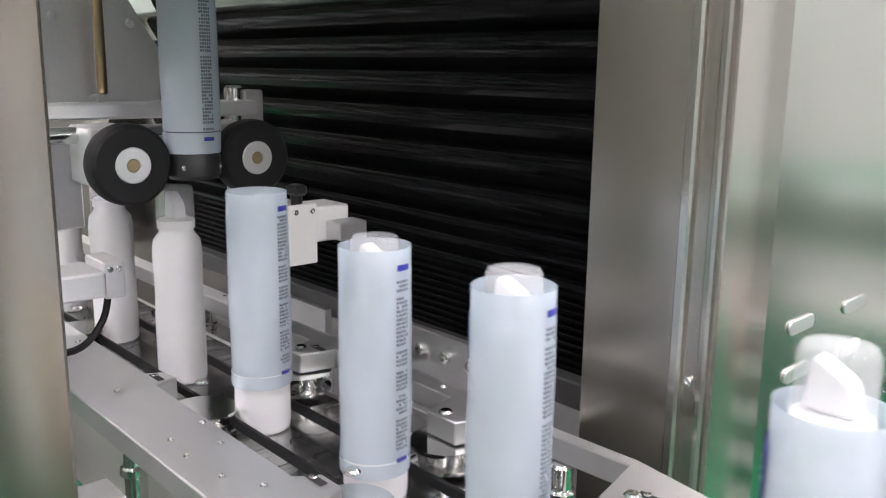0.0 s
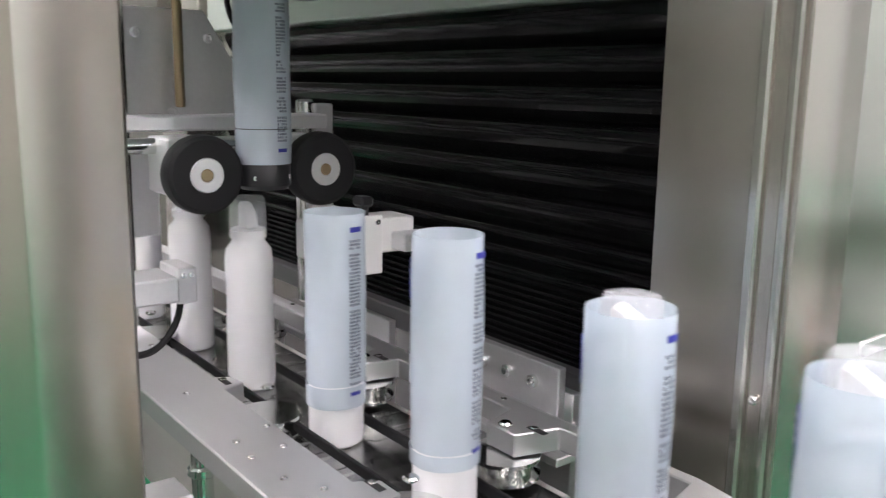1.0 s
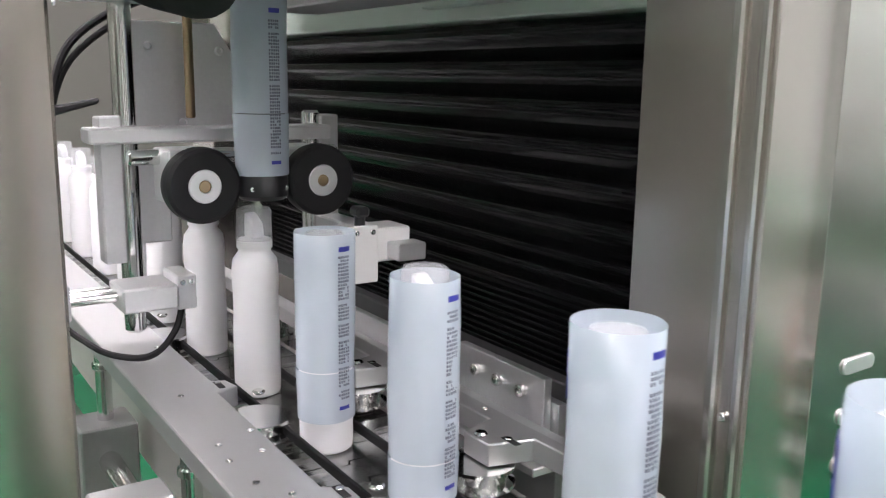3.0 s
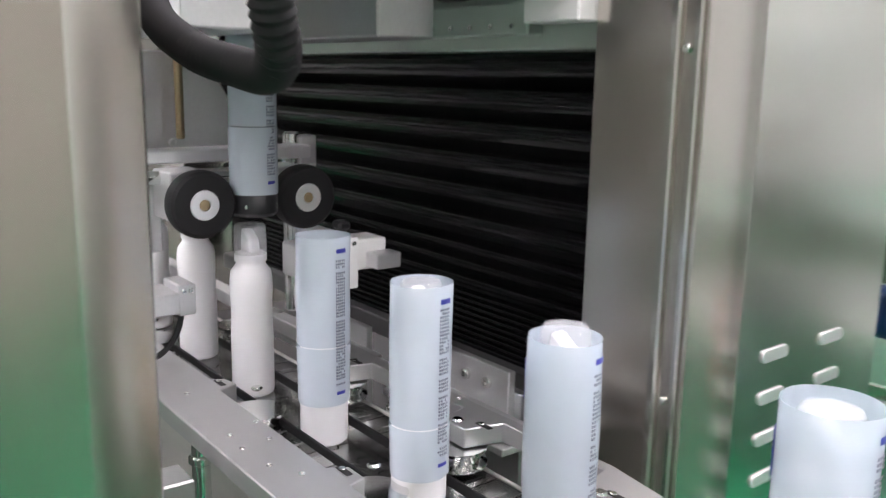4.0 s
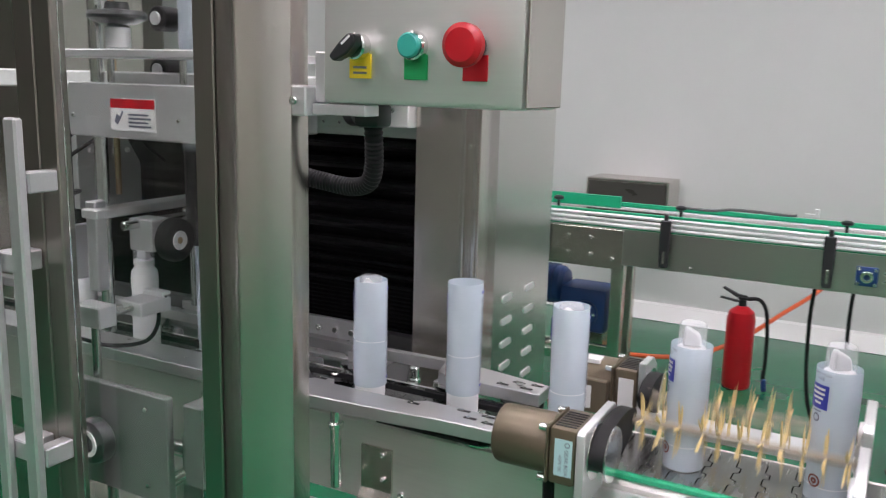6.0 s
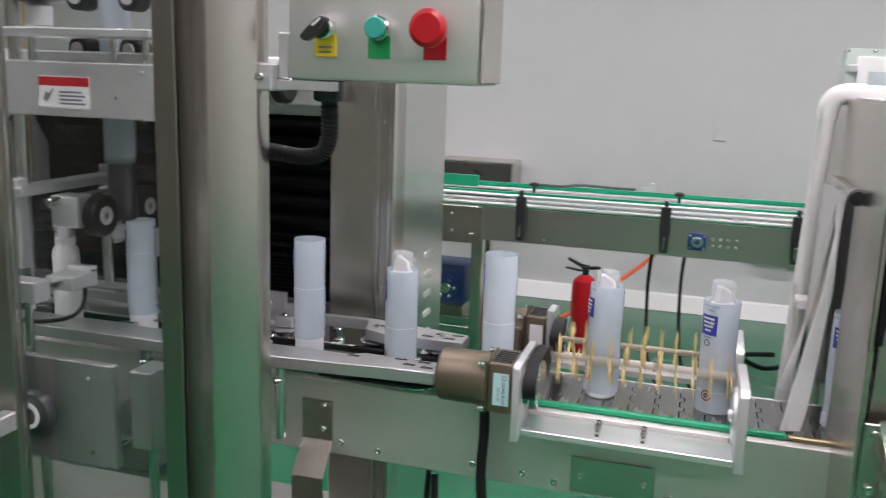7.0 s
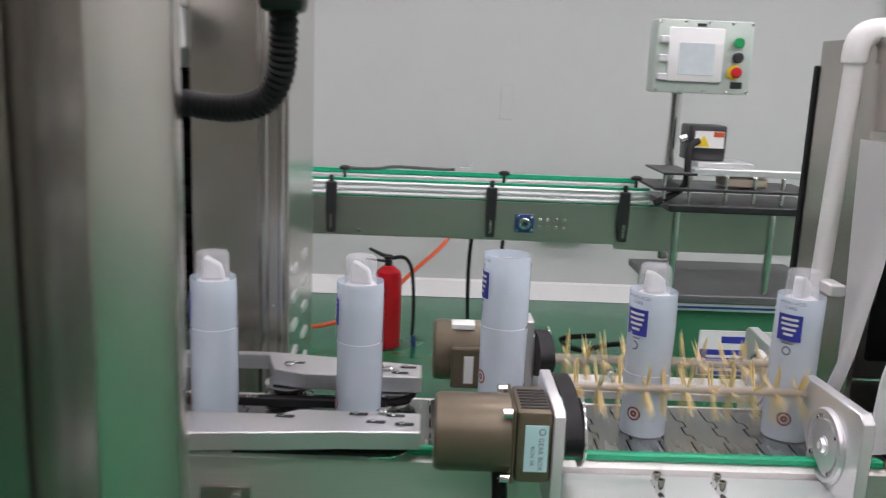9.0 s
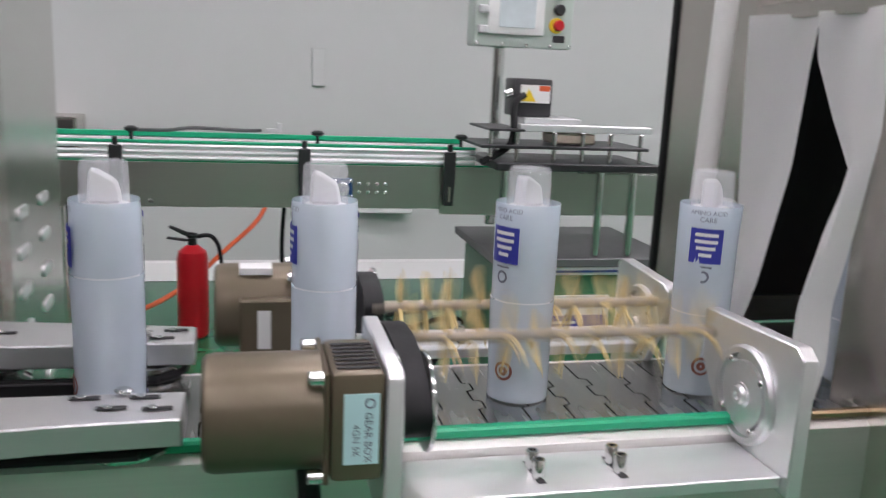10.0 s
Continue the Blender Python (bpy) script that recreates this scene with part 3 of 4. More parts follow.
part("eye_block", box(B(), (-.79, -.1015, 1.008), (-.742, -.082, 1.043), .0015), ALU, fs)
for x in (-.78, -.755):
    part("bar", rod(B(), (x, -.20, 1.026), (x, -.155, 1.026), .005), CHROME, fs)
part("clamp_block", box(B(), (-.80, -.235, 1.01), (-.74, -.20, 1.045), .002), ALU, fs)
part("stand", rod(B(), (-.77, -.218, .886), (-.77, -.218, 1.01), .007), CHROME, fs)
for q in (-.096, -.088):
    bolt((-.7418, q, 1.036), "x", .0028, fs)
solid("sensor_cable", tube(B(), [(-.765, -.09, 1.01), (-.757, -.1, .985), (-.76, -.12, .962), (-.79, -.14, .952), (-.84, -.165, .955), (-.9, -.19, .99), (-.93, -.185, 1.12), (-.92, -.16, 1.24), (-.88, -.1, 1.30)], .0035, 8),
      BLACK_RUBBER, "thin black sensor cable looping over the rail", "cable")

# bolt bracket between rail and bellows
br = thing("rail_bracket", "aluminium angle bracket with socket bolts", "bracket", (-.55, .17, .9))
part("foot", box(B(), (-.655, .1085, .90), (-.44, .1775, .908), .001), ALU, br)
part("upright", box(B(), (-.655, .178, .90), (-.51, .188, .955), .001), ALU, br)
for x in (-.620, -.582, -.544):
    bolt((x, .1778, .934), "-y", .0065, br)
for x, y in ((-.6, .15), (-.57, .15), (-.59, .125), (-.54, .14), (-.52, .125)):
    bolt((x, y, .9082), "z", .003, br, "screw", .001)
part("stand", box(B(), (-.62, .1885, .7855), (-.5, .2, .93), .001), ALU, br)
rb = thing("rail_bracket", "aluminium angle bracket with socket bolts", "bracket", (-.9, .17, .9))
part("foot", box(B(), (-.98, .1085, .90), (-.76, .1775, .908), .001), ALU, rb)
part("upright", box(B(), (-.98, .178, .7855), (-.8, .188, .935), .001), ALU, rb)

# control box with its arm and conduit
cb = thing("control_box", "stainless steel control box with selector, green button and red emergency stop", "control box", (-.13, -.25, 1.381))
part("housing", box(B(), (-.256, -.309, 1.381), (-.004, -.205, 1.70), .006, 2), STEEL_BOX, cb)
part("lid_return", box(B(), (-.003, -.306, 1.3835), (.0, -.21, 1.697), .001), STEEL, cb)
for x, m, nm in ((-.203, YELLOW, "yellow"), (-.131, LGREEN, "green"), (-.059, RED, "red")):
    w = .0145
    tg = part("tag_plate", box(B(), (x - w, -.3112, 1.41), (x + w, -.3092, 1.437), .0004), m, cb, nm + " tag plate")
    if nm == "yellow":
        for k in range(2):
            part("print_bar", box(B(), (x - .009, -.3117, 1.415 + .006 * k), (x + .009, -.3113, 1.4175 + .006 * k)), INK, tg)
sel = part("selector_switch", disc(B(), (-.203, -.326, 1.445), "y", .0145, .0167, .002), CHROME, cb, "black selector knob in a chrome ring")
part("selector_knob", prism(B(), [(-.2245, 1.434), (-.218, 1.4275), (-.2, 1.436), (-.1885, 1.448), (-.19, 1.4575), (-.1995, 1.458), (-.211, 1.4485)], -.343, -.3265, "y", .002), BLACK_PLASTIC, sel)
part("pointer_mark", prism(B(), [(-.207, 1.4475), (-.2055, 1.4455), (-.1945, 1.4545), (-.196, 1.4565)], -.3436, -.3431, "y"), WHITE, sel)
gb = part("start_button", disc(B(), (-.131, -.322, 1.446), "y", .0155, .0125, .002), CHROME, cb, "teal push button in a chrome ring")
part("button_cap", disc(B(), (-.131, -.33, 1.446), "y", .0135, .0078, .002), TEAL, gb)
es = part("emergency_stop", disc(B(), (-.059, -.326, 1.446), "y", .013, .0165, .002), BLACK_PLASTIC, cb, "red mushroom emergency stop")
part("mushroom_cap", lathe(B(), [(0, -.348), (.017, -.347), (.0225, -.343), (.0225, -.335), (.016, -.327), (0, -.3265)], (-.059, 0, 1.446), turn=pose(0, 0, 0, -90)), RED, es)
part("arm_block", box(B(), (-.325, -.317, 1.365), (-.275, -.272, 1.40), .002), ALU, cb)
part("arm_bar", box(B(), (-.2745, -.305, 1.367), (-.2, -.275, 1.38), .001), ALU, cb)
part("arm_flange", box(B(), (-.2745, -.30, 1.381), (-.258, -.272, 1.44), .002), ALU, cb)
for x in (-.312, -.29):
    bolt((x, -.3173, 1.383), "-y", .005, cb)
cd = thing("cable_conduit", "black ribbed flexible cable conduit under the control box", "conduit", (-.185, -.25, 1.2))
part("gland", box(B(), (-.243, -.266, 1.352), (-.207, -.232, 1.3805), .006, 2), BLACK_PLASTIC, cd)
part("hose", tube(B(), [(-.225, -.249, 1.358), (-.225, -.247, 1.335), (-.229, -.24, 1.304), (-.243, -.23, 1.282), (-.272, -.222, 1.273), (-.31, -.222, 1.276), (-.36, -.228, 1.286), (-.43, -.226, 1.312), (-.5, -.2, 1.36), (-.54, -.1, 1.42)],
                 .0105, 14, .0016, .005), BLACK_RUBBER, cd)


# ---- bottle spinner ----
ROD_Y, SPUN = {-1: -.033, 1: .062}, []
sp = thing("bottle_spinner", "milled aluminium frame with brush rods across the conveyor", "machine", (.19, 0, .85))
for s in (-1, 1):
    tz = .887 if s < 0 else .912
    part("tray", box(B(), (.04, s * .125 - .032, tz - .01), (.3375, s * .125 + .032, tz), .001), ALU_RAW, sp)
    ly = [(s * .172, .872), (s * .172, .983), (s * .166, .988), (s * .05, .99), (s * .045, .985), (s * .045, .95), (s * .088, .91), (s * .092, .872)]
    if s > 0:
        ly = [(s * .165, .85), (s * .165, .985), (s * .145, 1.0), (s * .1, 1.0), (s * .1, .85)]
    part("end_plate", prism(B(), ly, .028, .0395, "x", .0012), ALU_RAW, sp)
    ry = [(s * .165, .872), (s * .165, .982), (s * .155, .99), (s * .02, .984), (s * .008, .978), (s * .008, .962), (s * .052, .905), (s * .052, .886), (s * .10, .886), (s * .10, .872)]
    if s > 0:
        ry = [(.165, .85), (.165, .982), (.155, .988), (.06, .984), (.048, .978), (.048, .955), (.09, .905), (.092, .872), (.10, .85)]
    rp = part("end_plate", prism(B(), ry, .338, .351, "x", .0012), ALU_RAW, sp)
    dc = (.3325, s * .099, .931)
    d = part("pulley_disc", lathe(B(), [(0, 0), (.010, 0), (.0105, .001), (.028, .001), (.0285, .0045), (.034, .0045), (.0345, .0), (.039, .0), (.041, .003), (.041, .0055), (0, .0055)], dc, "x", 48), ALU, rp)
    part("disc_hub", lathe(B(), [(0, -.001), (.0035, -.001), (.004, -.004), (.007, -.004), (.0085, -.0002), (0, -.0002)], dc, "x", 24), ALU_RAW, d)
    for k in range(4):
        a = math.pi * (k / 2 + .3)
        bolt((.3365, s * .099 + .0312 * math.cos(a), .931 + .0312 * math.sin(a)), "-x", .003, d, depth=.005)
    rodp = part("brush_rod", rod(B(), (.05, ROD_Y[s], .966), (.3375, ROD_Y[s], .966), .005), ROD, sp, "worn brush rod with straw-coloured bristles")
    bm = B()
    rnd = random.Random(5 + s)
    for i in range(11):
        x = .075 + i * .025 + rnd.uniform(-.003, .003)
        for k in range(4):
            a = k * math.pi / 2 + i * .7 + rnd.uniform(-.2, .2)
            for j in range(3):
                aa = a + rnd.uniform(-.13, .13)
                l = rnd.uniform(.028, .04)
                p0 = Vector((x + rnd.uniform(-.002, .002), ROD_Y[s], .966))
                dv = Vector((rnd.uniform(-.08, .08), math.cos(aa), math.sin(aa)))
                lathe(bm, [(.0011, .004), (.0016, l * .6), (.0007, l)], p0, seg=5, turn=dv.to_track_quat("Z", "Y").to_matrix().to_4x4())
    tagged(part("bristles", bm, BRISTLE, rodp), kind="stuff")
    SPUN.append((rodp, s))
    # drive belt between motor shaft and rod
    yc, zc, yr, zr = s * .128, .9495, ROD_Y[s] - .005 * -s, .966
    bm = B()
    ring = []
    for k in range(40):
        a = 2 * math.pi * k / 40
        u = .5 + .5 * math.cos(a - (0 if s < 0 else math.pi))
        ring.append((yc + (yr - yc) * u + (.036 - .014 * u) * math.cos(a), zc + (zr - zc) * u + (.036 - .014 * u) * math.sin(a)))
    prism(bm, ring, .0425, .0605, "x")
    dp = part("drive_belt", bm, BLACK_RUBBER, sp, "dark drive belt")
    part("belt_flange", disc(B(), (.061, yc, zc), "x", .036, .003, .001), CHROME, dp)
    part("belt_flange", disc(B(), (.0402, yc, zc), "x", .037, .002, .0008), CHROME, dp)
    for x in (.15, .215):
        sl = part("tray_slot", box(B(), (x - .003, s * .125 - .018, tz + .0002), (x + .003, s * .125 + .018, tz + .0008)), DARK, sp)
        for dy in (-.008, .008):
            part("cap_screw", lathe(B(), [(0, tz + .0115), (.0025, tz + .0115), (.0028, tz + .015), (.0045, tz + .015), (.005, tz + .014), (.005, tz + .001), (0, tz + .001)], (x, s * .125 + dy, 0), seg=14), CHROME, sl)
    # gear motor
    gm = thing("gear_motor", "bronze gear motor with a pale blue rating label", "motor", (-.03, s * .13, .9), "gear motors")
    mx0, my, mz = -.089, s * .133, .9495
    part("motor_body", lathe(B(), [(0, 0), (.036, 0), (.0385, .002), (.04, .007), (.04, .0765), (0, .0765)], (mx0, my, mz), "x", 64), MOTOR, gm)
    gx = part("gearbox", box(B(), (-.0085, my - .038, mz - .038), (.0275, my + .038, mz + .038), .005, 2), MOTOR, gm)
    part("gearbox_flange", box(B(), (-.0125, my - .039, mz - .039), (-.009, my + .039, mz + .039), .0015, 1), MOTOR, gx)
    for k in range(7):
        part("fin", box(B(), (-.004, my - .03 + k * .008, mz + .0382), (.025, my - .0265 + k * .008, mz + .0395), .0006), DARK, gx)
    lab = part("rating_label", box(B(), (.0, my - .0392, mz - .0245), (.0235, my - .0382, mz + .0245), .0003), LABEL if s < 0 else WHITE, gx, "pale blue rating label" if s < 0 else "small white rating label")
    for dz in (-1, 1):
        for dy in (-1, 1):
            bolt((-.0128, my + dy * .034, mz + dz * .034), "-x", .005, gm, depth=.01)
    if s > 0:
        part("terminal_box", box(B(), (-.066, my - .052, mz - .035), (-.0135, my - .0385, mz + .018), .002), MOTOR, gm)
        part("terminal_label", box(B(), (-.05, my - .0532, mz - .028), (-.038, my - .0521, mz + .008)), WHITE, gm)
        part("body_label", box(B(), (-.066, my - .024, mz + .0345), (-.036, my + .0, mz + .0412), .0005), WHITE, gm, "white printed rating label")


def words(text, size, spin, at, parent, name="lettering", material=None, bend=None):
    """Flat lettering from the built-in font as a mesh part; spin turns it in its plane before it is stood up facing -y."""
    cu = bpy.data.curves.new(name, "FONT")
    cu.body, cu.size, cu.align_x, cu.align_y, cu.resolution_u = text, size, "CENTER", "CENTER", 2
    tmp = bpy.data.objects.new(name, cu)
    scene.collection.objects.link(tmp)
    me = bpy.data.meshes.new_from_object(tmp.evaluated_get(bpy.context.evaluated_depsgraph_get()))
    bpy.data.objects.remove(tmp)
    me.transform(pose(0, 0, 0, 90) @ pose(0, 0, 0, 0, 0, spin))
    if bend is None:
        me.transform(Matrix.Translation(Vector(at) - base_of(parent)))
    else:
        r, az, z = bend
        for v in me.vertices:
            a = az + v.co.x / r
            v.co = (r * math.cos(a), r * math.sin(a), z + v.co.z)
    me.materials.clear()
    me.materials.append(material or INK)
    ob = new(name, me)
    ob.parent = parent
    return ob


for o in list(scene.objects):
    if o.name.startswith("rating_label") and o.get("label") == "pale blue rating label":
        words("GEAR BOX", .0072, -90, (.016, -.1727, .944), o)
        words("4GN 5K", .0065, -90, (.008, -.1727, .942), o)
        part("label_mark", disc(B(), (.017, -.1729, .9675), "y", .0035, .0006, .0001, hole=.0026, seg=20), INK, o)

solid("motor_cable", tube(B(), [(-.02, -.135, .91), (-.018, -.136, .87), (-.02, -.135, .78), (-.005, -.13, .68), (.03, -.1, .55), (.06, 0, .4)], .008, 10), BLACK_RUBBER,
      "thick black motor cable hanging from the gear motor", "cable")
solid("loose_cable", tube(B(), [(-.12, -.05, .74), (-.1, -.08, .66), (-.03, -.1, .58), (.02, -.1, .57), (.06, -.09, .63), (.08, -.08, .74)], .006, 8), BLACK_RUBBER,
      "black cables looping under the conveyor", "cable")
solid("loose_cable", tube(B(), [(-.14, -.02, .73), (-.12, -.05, .6), (.0, -.08, .5), (.12, -.02, .56), (.2, .05, .2), (.22, .1, .01)], .005, 8), BLACK_RUBBER,
      "black cables looping under the conveyor", "cable")

# ---- shrink tunnel ----
tn = thing("shrink_tunnel", "stainless steel heat shrink tunnel with cloth strip entry", "machine", (1, 0, 0))
bm = B()
for lo, hi in (((.468, -.25, .86), (.475, -.035, 1.375)), ((.468, .13, .86), (.475, .33, 1.375)), ((.468, -.035, 1.24), (.475, .13, 1.375))):
    box(bm, lo, hi)
part("entry_panel", bm, STEEL, tn)
part("lower_flap", prism(B(), [(-.255, .86), (.10, .86), (-.235, .70)], .469, .475, "x"), STEEL, tn)
part("far_gasket", box(B(), (.464, .331, .86), (.481, .343, 1.34), .002), BLACK_RUBBER, tn)
part("edge_trim", box(B(), (.466, -.257, 1.09), (.474, -.2505, 1.383), .002), STEEL, tn)
# black strip standing for the dark gap between panel and hood
part("seam_gasket", box(B(), (.4755, -.262, 1.1), (.4815, -.2515, 1.38), .002), BLACK_RUBBER, tn)
part("hood", prism(B(), [(-.275, 1.112), (-.275, 1.345), (-.235, 1.378), (.30, 1.378), (.335, 1.34), (.335, .86), (.325, .86), (.325, 1.335), (.295, 1.368), (-.23, 1.368), (-.265, 1.34), (-.265, 1.112)],
                   .482, 1.9, "x"), CONVEYOR, tn)
part("hood_front", box(B(), (.556, -.2755, .98), (1.9, -.266, 1.1115), .002), CONVEYOR, tn)
part("window_reveal", box(B(), (.482, -.235, .98), (.555, -.225, 1.111), .001), STEEL, tn)
part("window_edge", box(B(), (.544, -.262, .98), (.5555, -.236, 1.111), .001), DARK, tn)
part("lower_body", box(B(), (.505, -.265, .60), (1.9, .325, .858), .003), STEEL_H, tn)
part("side_rail", box(B(), (.563, -.285, .955), (1.9, -.266, .972), .002), WHITE, tn)
# near-black sheets stand for the shade inside the tunnel
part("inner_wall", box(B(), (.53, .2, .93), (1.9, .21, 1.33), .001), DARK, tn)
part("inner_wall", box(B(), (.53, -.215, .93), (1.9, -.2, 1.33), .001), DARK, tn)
fl = part("mounting_flange", box(B(), (.474, -.262, .91), (.52, -.256, 1.005), .001), STEEL, tn)
for q in ((.486, .993), (.486, .923)):
    bolt((q[0], -.2625, q[1]), "-y", .0055, fl)
# bent outlet duct with a crumpled flap over it
part("outlet_duct", box(B(), (.497, -.318, .70), (.553, -.2665, .960), .002), STEEL, tn, "square steel outlet duct")
bm = B()
nx, nz = 12, 10
rnd = random.Random(4)
g = []
for j in range(nz + 1):
    u = j / nz
    g.append([bm.verts.new((.486 + .011 * u + (.06 - .003 * u) * i / nx, -.268 - .054 * u ** .8 + .002 * math.sin(i * 1.3 + 2 * u) * (1 - u) + rnd.uniform(-.0007, .0007),
                            1.013 - .05 * u - .012 * max(0, u - .8))) for i in range(nx + 1)])
for j in range(nz):
    for i in range(nx):
        bm.faces.new((g[j][i], g[j][i + 1], g[j + 1][i + 1], g[j + 1][i]))
bmesh.ops.solidify(bm, geom=bm.faces[:], thickness=.0015)
part("foil_flap", bm, FOIL, tn, "crumpled bright metal flap")
for lx in (.6, 1.8):
    for ly in (-.2, .28):
        part("leg", box(B(), (lx - .025, ly - .025, .02), (lx + .025, ly + .025, .5985), .004), STEEL, tn)
part("strip_clamp", box(B(), (.456, -.08, 1.243), (.4675, .135, 1.258), .001), STEEL, tn)
part("clamp_knob", lathe(B(), [(0, 0), (.009, 0), (.012, .004), (.012, .012), (.008, .016), (0, .016)], (.461, -.096, 1.252), "y", 10), BLACK_PLASTIC, tn)


def strip(left, right, lo, seed):
    """A hanging cloth strip between two edge lines of (share of the drop, y)."""
    bm = B()
    n, m = 30, 7
    g = []
    for j in range(n + 1):
        u = j / n
        yl, yr = (float(np.interp(u, [a for a, _ in e], [b for _, b in e])) for e in (left, right))
        row = []
        for i in range(m + 1):
            v = i / m
            x = .452 - .03 * u * u - .008 * math.sin(v * 5 + seed + u * 3) - .012 * u * math.sin(v * 3.1)
            row.append(bm.verts.new((x, yl + (yr - yl) * v, 1.247 - (1.247 - lo) * u + .004 * math.sin(v * 4 + seed) * u)))
        g.append(row)
    for j in range(n):
        for i in range(m):
            bm.faces.new((g[j][i], g[j][i + 1], g[j + 1][i + 1], g[j + 1][i]))
    bmesh.ops.solidify(bm, geom=bm.faces[:], thickness=.0012)
    return solid("curtain_strip", bm, CURTAIN, "hanging white cloth curtain strip at the tunnel mouth", "curtain", "curtain strips")


strip([(0, .135), (.5, .112), (1, .085)], [(0, .031), (.15, .031), (.45, .024), (.8, .036), (1, .052)], .93, 1)
strip([(0, .029), (.12, .028), (.28, -.004), (.4, -.034), (.55, -.024), (.75, -.024), (1, -.045)], [(0, -.078), (.3, -.08), (.55, -.066), (.75, -.056), (.9, -.066), (1, -.064)], .905, 3)

pf = thing("pipe_frame", "white plastic pipe frame beside the tunnel mouth", "pipe", (.44, .18, .9))
part("upright", rod(B(), (.425, .165, .86), (.445, .177, 1.352), .0125), PVC, pf)
part("elbow", tube(B(), [(.4445, .177, 1.342), (.445, .177, 1.362), (.453, .177, 1.377), (.47, .177, 1.383), (.495, .177, 1.383)], .0165, 16), PVC, pf)
part("top_pipe", rod(B(), (.49, .177, 1.385), (1.2, .177, 1.392), .0125), PVC, pf)
part("bracket", box(B(), (.425, .118, 1.042), (.445, .158, 1.058), .002), PVC, pf)

# ---- back conveyor ----
bc = thing("back_conveyor", "stainless steel conveyor with side rails along the wall side", "conveyor", (0, 2.3, 0))
part("side_plate", box(B(), (-.62, 2.2, .70), (1.1, 2.206, .845), .001), STEEL_H, bc)
part("side_plate", box(B(), (.6, 2.198, .68), (3.5, 2.1995, .83), .001), STEEL_H, bc)
part("joint_plate", box(B(), (-1.15, 2.192, .68), (-.62, 2.199, .84), .001), STEEL, bc)
part("side_plate", box(B(), (-2.6, 2.2, .70), (-.621, 2.206, .845), .001), STEEL_H, bc)
part("far_plate", box(B(), (-2.6, 2.4, .70), (3.5, 2.406, .845), .001), STEEL_H, bc)
part("deck", box(B(), (-2.6, 2.207, .83), (3.5, 2.399, .843), .001), BELTM, bc)
for z, y in ((.858, 2.2), (.877, 2.2), (.897, 2.197)):
    part("guide_rail", rod(B(), (-2.6, y, z), (.72, y, z), .0075), ALU_RAW, bc)
part("guide_rail", box(B(), (-2.6, 2.192, .905), (.72, 2.2, .915), .002), GREEN, bc, "green rail cover strip")
part("guide_rail", box(B(), (-2.6, 2.2, .846), (3.5, 2.21, .852), .001), GREEN, bc, "green rail cover strip")
part("guide_rail", rod(B(), (-2.6, 2.4, .90), (.72, 2.4, .90), .0075), ALU_RAW, bc)
part("guide_rail", box(B(), (-2.6, 2.392, .908), (.72, 2.405, .926), .002), GREEN, bc, "green rail cover strip")
part("rail_splice", box(B(), (-1.15, 2.26, .918), (-.66, 2.275, .965), .001), GREEN, bc, "green plastic deflector")
for x in (-.95, -.45, .135, .625):
    cl = part("rail_clamp", prism(B(), [(x - .02, .90), (x + .02, .90), (x + .02, .80), (x + .016, .715), (x - .016, .715), (x - .02, .80)], 2.165, 2.185, "y", .003), BLACK_PLASTIC, bc, "black rail clamp")
    part("clamp_bolt", rod(B(), (x, 2.175, .90), (x, 2.175, .925), .009), BLACK_PLASTIC, cl)
    part("clamp_slot", box(B(), (x - .004, 2.1635, .73), (x + .004, 2.1648, .78), .0003), STEEL, cl)
    part("knob_stem", rod(B(), (x + .045, 2.21, .905), (x + .045, 2.21, .945), .006), BLACK_PLASTIC, cl)
    part("knob", lathe(B(), [(0, .94), (.014, .94), (.021, .944), (.021, .952), (.012, .957), (0, .957)], (x + .045, 2.21, 0), seg=16), BLACK_PLASTIC, cl)
bg = part("flange_bearing", box(B(), (.226, 2.187, .733), (.298, 2.1975, .803), .006, 2), BLUEMOT, bc, "blue flange bearing")
part("bearing_hub", disc(B(), (.262, 2.176, .768), "y", .022, .011, .002, hole=.01), CHROME, bg)
for dx in (-.027, .027):
    for dz in (-.026, .026):
        bolt((.262 + dx, 2.1868, .768 + dz), "-y", .006, bg)
for i in range(4):
    for z in (.755, .783):
        bolt(((.32) + i * .03, 2.1995, z), "-y", .006, bc)
for x in (-.85, -.75):
    for z in (.73, .80):
        bolt((x, 2.1918, z), "-y", .009, bc)
bolt((-.66, 2.1918, .72), "-y", .009, bc)
bolt((-.35, 2.1998, .72), "-y", .007, bc)
for lx in (-2.4, -.64, 1.6, 3.2):
    for ly in (2.23, 2.37):
        part("leg", box(B(), (lx - .025, ly - .025, .02), (lx + .025, ly + .025, .70), .004), STEEL, bc)
    part("crossbar", box(B(), (lx - .02, 2.256, .2), (lx + .02, 2.344, .24), .003), STEEL, bc)
part("stay", rod(B(), (-1.14, 2.3, .22), (-.86, 2.3, .33), .018), STEEL, bc)
for y in (2.215, 2.355):
    part("lower_rail", box(B(), (-2.374, y, .26), (-.666, y + .03, .30), .003), STEEL, bc)
bm_ = thing("drive_motor", "dark blue geared drive motor under the back conveyor", "motor", (-.9, 2.4, .3))
part("gear_case", box(B(), (-.96, 2.42, .33), (-.745, 2.60, .53), .02, 2), BLUEMOT, bm_)
part("flange", lathe(B(), [(0, 0), (.05, 0), (.055, .006), (.055, .02), (0, .02)], (-.832, 2.4, .42), "y", 24), BLUEMOT, bm_)
